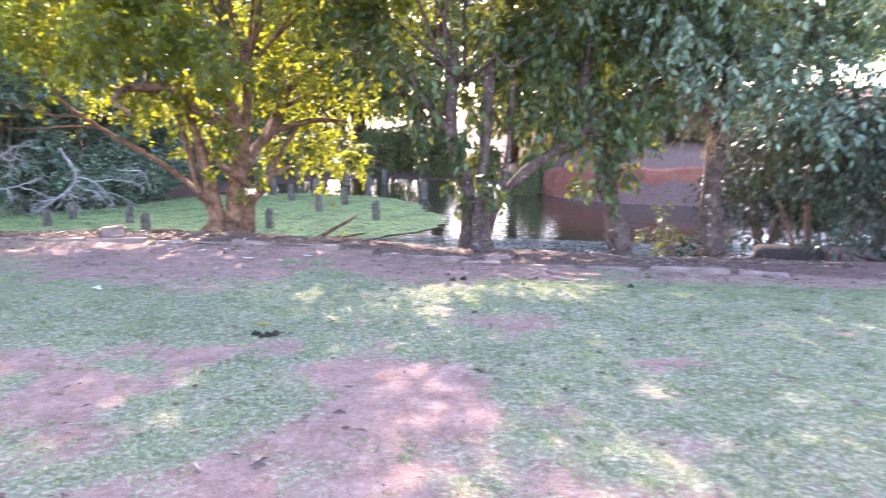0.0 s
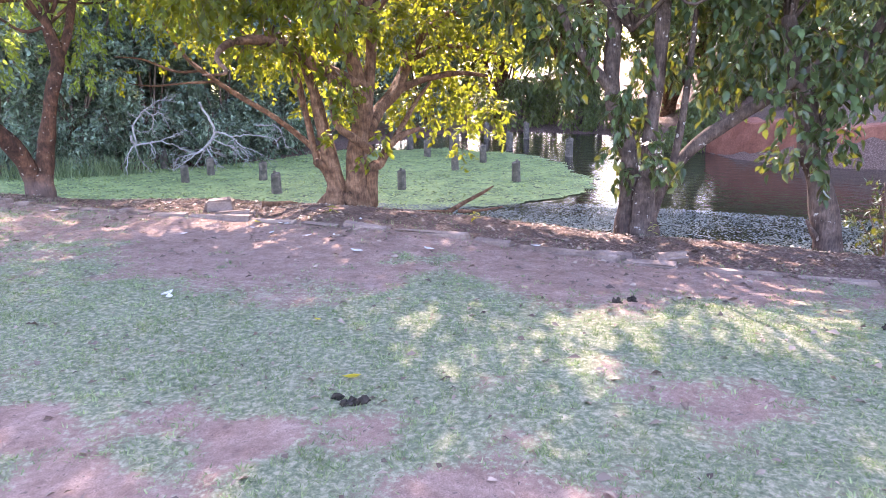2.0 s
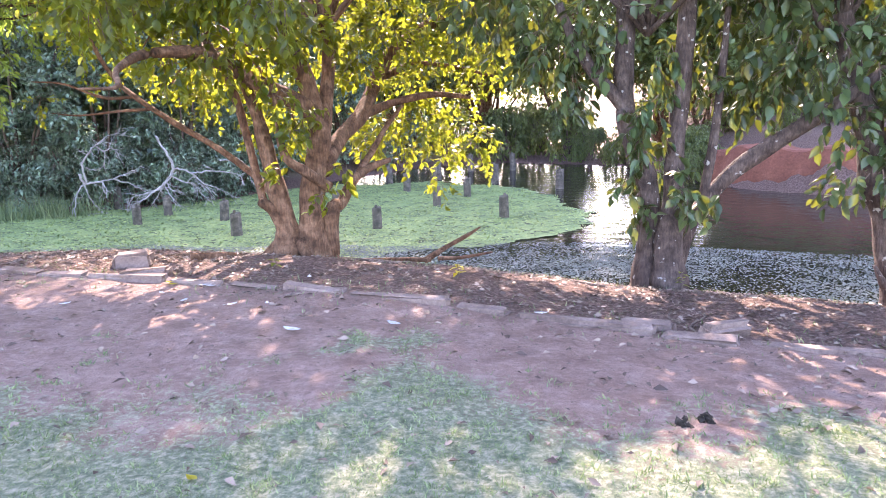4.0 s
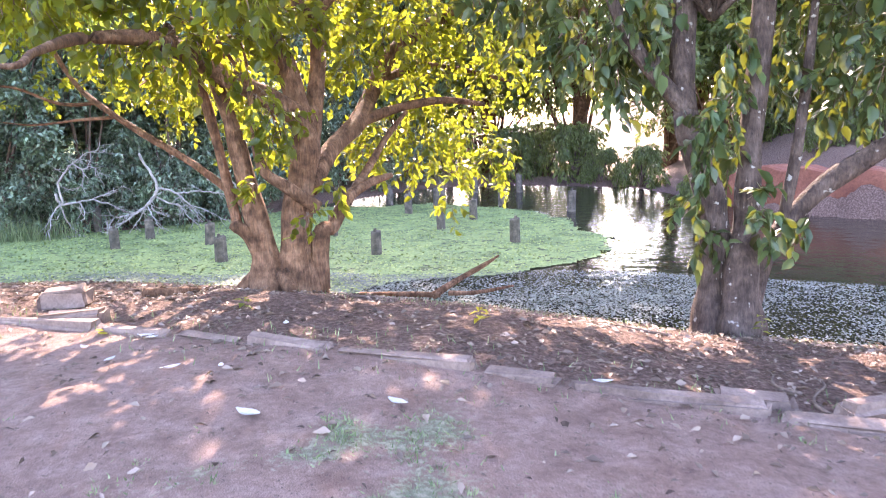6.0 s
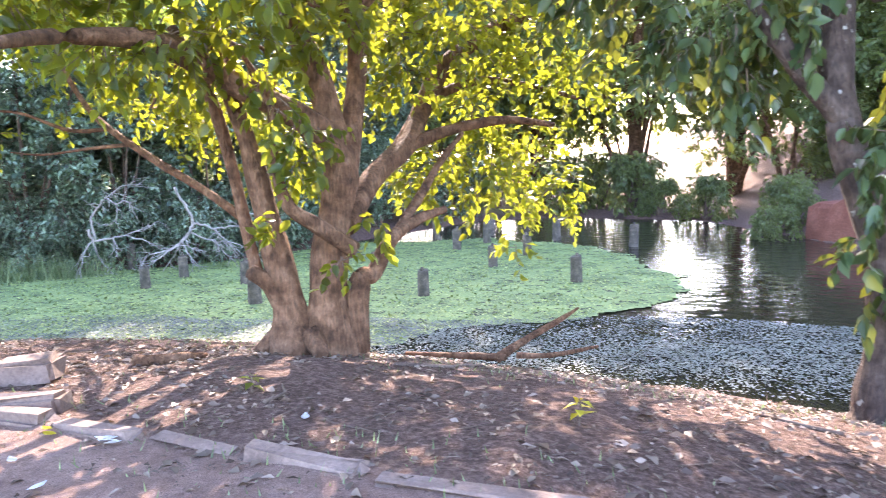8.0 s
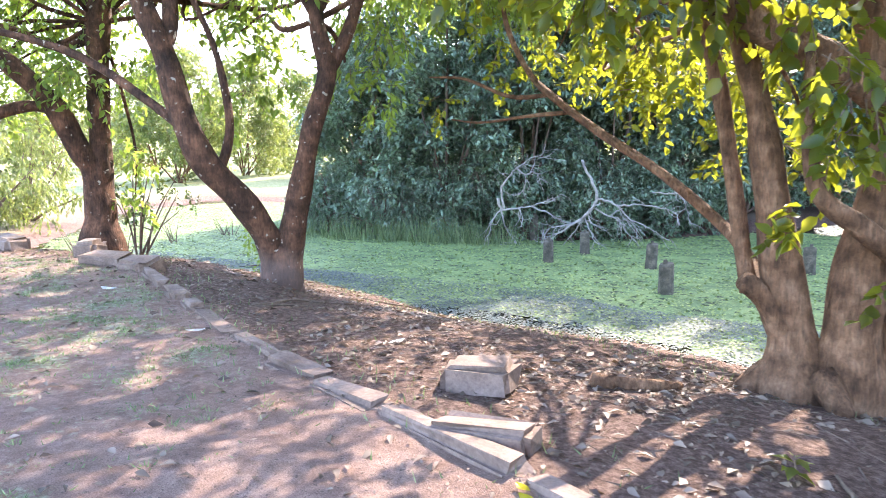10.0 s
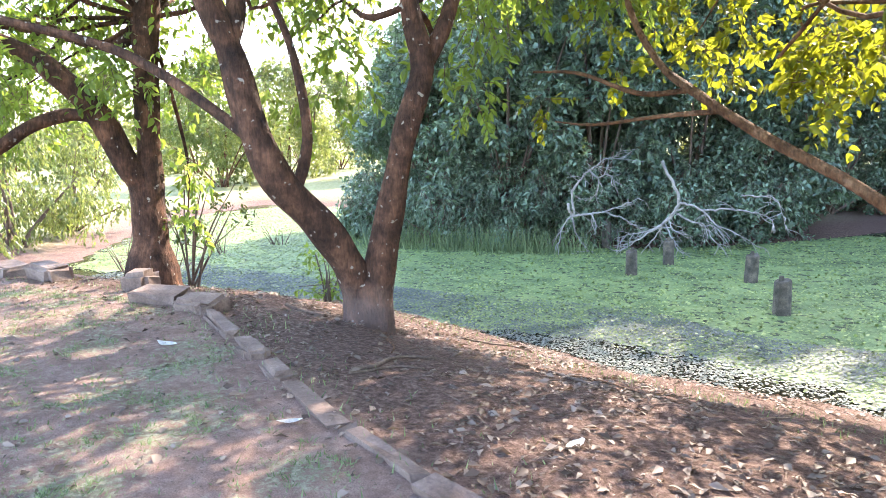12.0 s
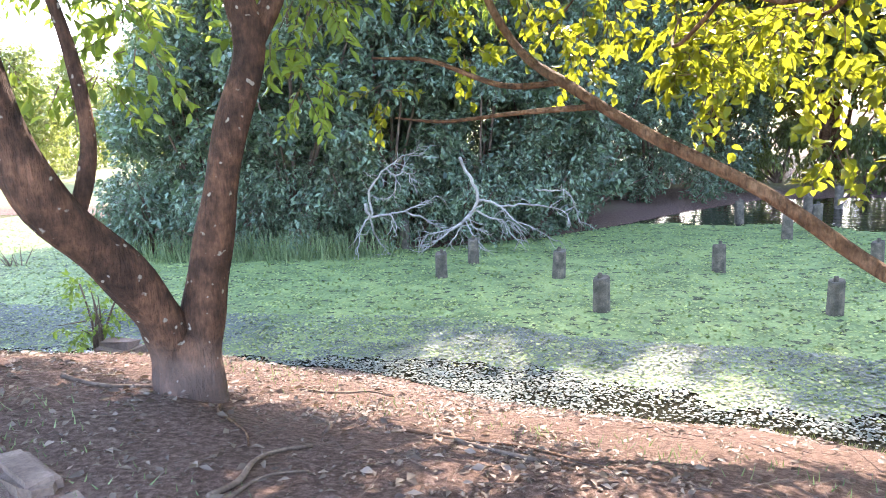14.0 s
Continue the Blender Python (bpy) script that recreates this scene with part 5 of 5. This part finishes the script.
sapling(-14.68, 16.72, 1.2, 8, 81, "thin many-stemmed sapling with few leaves by the boulder", LEAF_FEATHER)
sapling(-21.3, 17.0, 1.4, 7, 82, "bare many-stemmed sapling standing in the pond weed")
sapling(-22.6, 18.9, 1.5, 5, 83, "bare many-stemmed sapling standing in the pond weed")
sapling(-22.8, 20.8, 1.4, 7, 84, "bare many-stemmed sapling standing in the pond weed")
sapling(-21.8, 16.1, 1.5, 6, 87, "bare many-stemmed sapling standing in the pond weed")
sapling(-15.0, 14.5, 2.0, 7, 85, "leafy broad-leaved sapling beside the old tree", LEAF_DARK)
sapling(3.6, 15.0, 1.4, 6, 86, "dark leafy sapling on the bank", LEAF_DARK)

# reeds in front of the thicket
n = 1500
cx = np.concatenate([rng.normal(-18.6, 1.3, n // 2), rng.normal(-16.5, 0.9, n - n // 2)])
cy = 23.0 + (cx + 18.6) * 0.42 + rng.normal(size=n) * 0.35
z0 = np.maximum(height(cx, cy), WATER_Z) - 0.02
way = rng.normal(size=(n, 3)) * 0.22
way[:, 2] = 1
reeds = scatter_mesh("reeds", BLADE, np.stack([cx, cy, z0], -1), way, rng.normal(size=(n, 3)), rng.uniform(0.3, 0.85, n), np.full(n, 0.025), GRASS)
tagged(new("reeds", reeds), "pale green reeds along the far water's edge", "reeds", "", "stuff")

# ---- grass on the lawn ----
n = 520000
bx, by = rng.uniform(-13, 5, n), 1.5 + 11 * rng.random(n)
gc = grass_cover(bx, by)
tuft = np.clip(0.5 + 0.5 * waves(bx, by, 9.0, 41) + 0.5 * waves(bx, by, 28.0, 42), 0.03, 1)
ok = (rng.random(n) < gc * tuft) & (by < kerb_y(bx) - 0.1)
bx, by = bx[ok], by[ok]
n = len(bx)
way = rng.normal(size=(n, 3)) * 0.75
way[:, 2] = np.abs(way[:, 2]) * 0.5 + 0.45
blades = scatter_mesh("grass", BLADE, np.stack([bx, by, height(bx, by) - 0.004], -1), way, rng.normal(size=(n, 3)), rng.uniform(0.014, 0.042, n), rng.uniform(0.006, 0.011, n), GRASS)
tagged(new("grass", blades), "short patchy green lawn grass on dry earth", "grass", "", "stuff")
# denser tufts standing out of the turf
n = 18000
bx, by = rng.uniform(-13, 5, n), 2.0 + 10.3 * rng.random(n)
ok = (rng.random(n) < np.clip(grass_cover(bx, by), 0, 0.8)) & (by < kerb_y(bx) - 0.15)
bx, by, n = np.repeat(bx[ok], 12), np.repeat(by[ok], 12), 12 * int(ok.sum())
lean = rng.normal(size=(n, 2))
bx, by = bx + lean[:, 0] * 0.018, by + lean[:, 1] * 0.018
way = np.concatenate([lean * 0.45, 0.5 + 0.4 * rng.random((n, 1))], 1)
clusters = scatter_mesh("grass_tufts", BLADE, np.stack([bx, by, height(bx, by) - 0.004], -1), way, rng.normal(size=(n, 3)), rng.uniform(0.014, 0.042, n), rng.uniform(0.006, 0.01, n), GRASS)
tagged(new("grass_tufts", clusters), "small dense green grass tufts on the worn lawn", "grass", "", "stuff")
n = 5000
cx = rng.uniform(-14, 3, n)
cy = kerb_y(cx) + rng.choice([0.12, 2.6, 5.3, 5.7], n) + rng.normal(size=n) * 0.25
way = rng.normal(size=(n, 3)) * 0.4
way[:, 2] = 1
tufts = scatter_mesh("bank_grass", BLADE, np.stack([cx, cy, height(cx, cy) - 0.01], -1), way, rng.normal(size=(n, 3)), rng.uniform(0.03, 0.08, n), np.full(n, 0.01), GRASS)
tagged(new("bank_grass", tufts), "sparse green grass tufts along bank and edging", "grass", "", "stuff")

# ---- fallen leaves ----
n = 105000
lx = rng.uniform(-15, 5, n)
lk = kerb_y(lx)
ld = rng.choice([0, 1], n, p=[0.16, 0.84]) * 5.5 * rng.random(n) ** 0.8
ly = np.where(ld > 0, lk + ld, lk - 8.5 * rng.random(n) ** 1.5)
dens = np.where(ld > 0, np.clip(0.45 + 0.6 * waves(lx, ly, 1.6, 43) + 0.3 * waves(lx, ly, 6.0, 44), 0.05, 1), 0.5)
ok = rng.random(n) < dens
lx, ly = lx[ok], ly[ok]
n = len(lx)
ang = rng.uniform(0, 6.28, n)
up = rng.normal(size=(n, 3)) * 0.4
up[:, 2] += 1
ln = 0.018 + 0.072 * rng.random(n) ** 2.4
fallen = scatter_mesh("fallen_leaves", LEAF_FULL, np.stack([lx, ly, height(lx, ly) + 0.01], -1), np.stack([np.cos(ang), np.sin(ang), rng.normal(size=n) * 0.12], -1), up, ln, ln * rng.uniform(0.25, 0.6, n), LITTER)
tagged(new("fallen_leaves", fallen), "dry brown and grey leaf litter on the bank", "leaf litter", "", "stuff")
n = 3500
lx = rng.uniform(-14, 3, n)
ly = kerb_y(lx) + 5.2 * rng.random(n)
ang = rng.uniform(0, 6.28, n)
fine_twigs = twig_mesh((np.stack([lx, ly, height(lx, ly) + 0.012], -1), np.stack([np.cos(ang), np.sin(ang), np.full(n, 0.2)], -1), rng.uniform(0.08, 0.35, n)), 0.004, TWIG)
tagged(new("fallen_twigs", fine_twigs), "thin dry twigs scattered over the bank", "twigs", "", "stuff")


# ---- single leaves, scraps and clods on the lawn ----
def fallen_leaf(x, y, l, w, mat, label, rz):
    """One curled leaf or scrap with thickness, lying on the ground."""
    bm = bmesh.new()
    rows = []
    for i in range(7):
        u = i / 6
        half = w * 0.5 * math.sin(math.pi * min(0.97, max(0.05, u)) ** 0.9)
        rows.append([bm.verts.new(((u - 0.5) * l, s * half, 0.012 + 0.10 * l * (2 * u - 1) ** 2 + 0.25 * half * s * s)) for s in (-1, 0, 1)])
    for p, q in zip(rows, rows[1:]):
        for k in range(2):
            bm.faces.new((p[k], q[k], q[k + 1], p[k + 1]))
    bmesh.ops.solidify(bm, geom=bm.faces[:], thickness=0.003)
    me = bpy.data.meshes.new("fallen_leaf")
    bm.to_mesh(me)
    bm.free()
    me.materials.append(mat)
    ob = new("fallen_leaf", me)
    ob.matrix_basis = pose(x, y, float(height(x, y)), 0, 0, rz)
    return tagged(ob, label, "leaf")


for k, (x, y, l) in enumerate(((-4.22, 11.27, 0.13), (-5.19, 10.64, 0.10), (-3.99, 11.4, 0.08), (-3.48, 11.82, 0.1), (-4.53, 11.02, 0.09), (-4.29, 11.33, 0.12), (-3.73, 10.7, 0.12), (-4.2, 10.81, 0.09),
                               (-3.43, 10.74, 0.07), (-2.28, 10.37, 0.13), (-1.25, 11.05, 0.12), (-0.53, 10.91, 0.13), (-3.99, 8.41, 0.14), (-3.92, 8.33, 0.12), (-2.95, 10.08, 0.16), (-9.58, 11.88, 0.2), (-7.76, 11.73, 0.13), (-6.57, 12.52, 0.14))):
    fallen_leaf(x, y, l, l * 0.45, PALE, "single pale dry leaf lying on the bare earth", 37 * k)
for x, y, l in ((-4.61, 11.33, 0.09), (-2.0, 7.12, 0.11), (-4.67, 11.38, 0.08), (-2.55, 8.0, 0.07)):
    fallen_leaf(x, y, l, l * 0.5, YELLOW, "single yellow fallen leaf on the ground", 80 * x)


def clod(x, y, l, w, h, rz, label):
    """A lumpy dark clod."""
    g = np.random.default_rng(int(abs(x * 1000)))
    bm = bmesh.new()
    for k in range(4):
        bmesh.ops.create_icosphere(bm, subdivisions=2, radius=0.5, matrix=Matrix.Translation(((k - 1.5) * 0.24 * l, g.normal() * 0.45 * w, h * 0.25)) @ Matrix.Diagonal((l * g.uniform(0.2, 0.42), w * g.uniform(0.4, 0.95), h * g.uniform(0.5, 1.1), 1)))
    for v in bm.verts:
        v.co += Vector(g.normal(size=3)) * 0.007
    me = bpy.data.meshes.new("clod")
    bm.to_mesh(me)
    bm.free()
    me.materials.append(CLOD)
    ob = new("clod", me)
    ob.matrix_basis = pose(x, y, float(height(x, y)), 0, 0, rz)
    return tagged(ob, label, "clod", "dark clods")


clod(-1.91, 6.82, 0.2, 0.07, 0.05, 10, "black crumbly clod lying on the patchy grass")
clod(-0.46, 8.86, 0.06, 0.05, 0.04, 0, "small black clod on the bare earth")
clod(-0.34, 8.92, 0.07, 0.05, 0.04, 40, "small black clod on the bare earth")
clod(1.32, 8.62, 0.1, 0.06, 0.05, 70, "small black clod on the bare earth")


def seedling(x, y, h, mat, label, seed):
    g = np.random.default_rng(seed)
    ob = tagged(new("seedling"), label, "seedling")
    ob.location = (x, y, float(height(x, y)) - 0.01)
    v, f = tube(spline([(0, 0, 0, 0.006), (0.01, 0.01, h * 0.5, 0.005), (0.0, 0.02, h, 0.003)], 4), 6, 0.1, seed)
    part_mesh("stem", mesh_of("stem", v, f, TWIG, True), ob)
    for k in range(7):
        a = k * 2.4
        p = np.array([[0.005, 0.01, h * (0.35 + 0.1 * k)]])
        w = np.array([[math.cos(a), math.sin(a), 0.25 * g.normal()]])
        part_mesh("leaf", scatter_mesh("leaf", LEAF_FULL, p, w, np.array([[0.1, 0.2, 1.0]]), np.array([0.09]), np.array([0.055]), mat), ob)
    return ob


seedling(-2.1, 12.1, 0.16, YELLOW, "bright yellow-leaved seedling on the bank", 3)
seedling(0.12, 13.25, 0.22, LEAF_BROAD, "small green seedling at the twin tree's foot", 4)
seedling(-4.0, 12.2, 0.1, LEAF_BROAD, "small green seedling on the bank", 5)
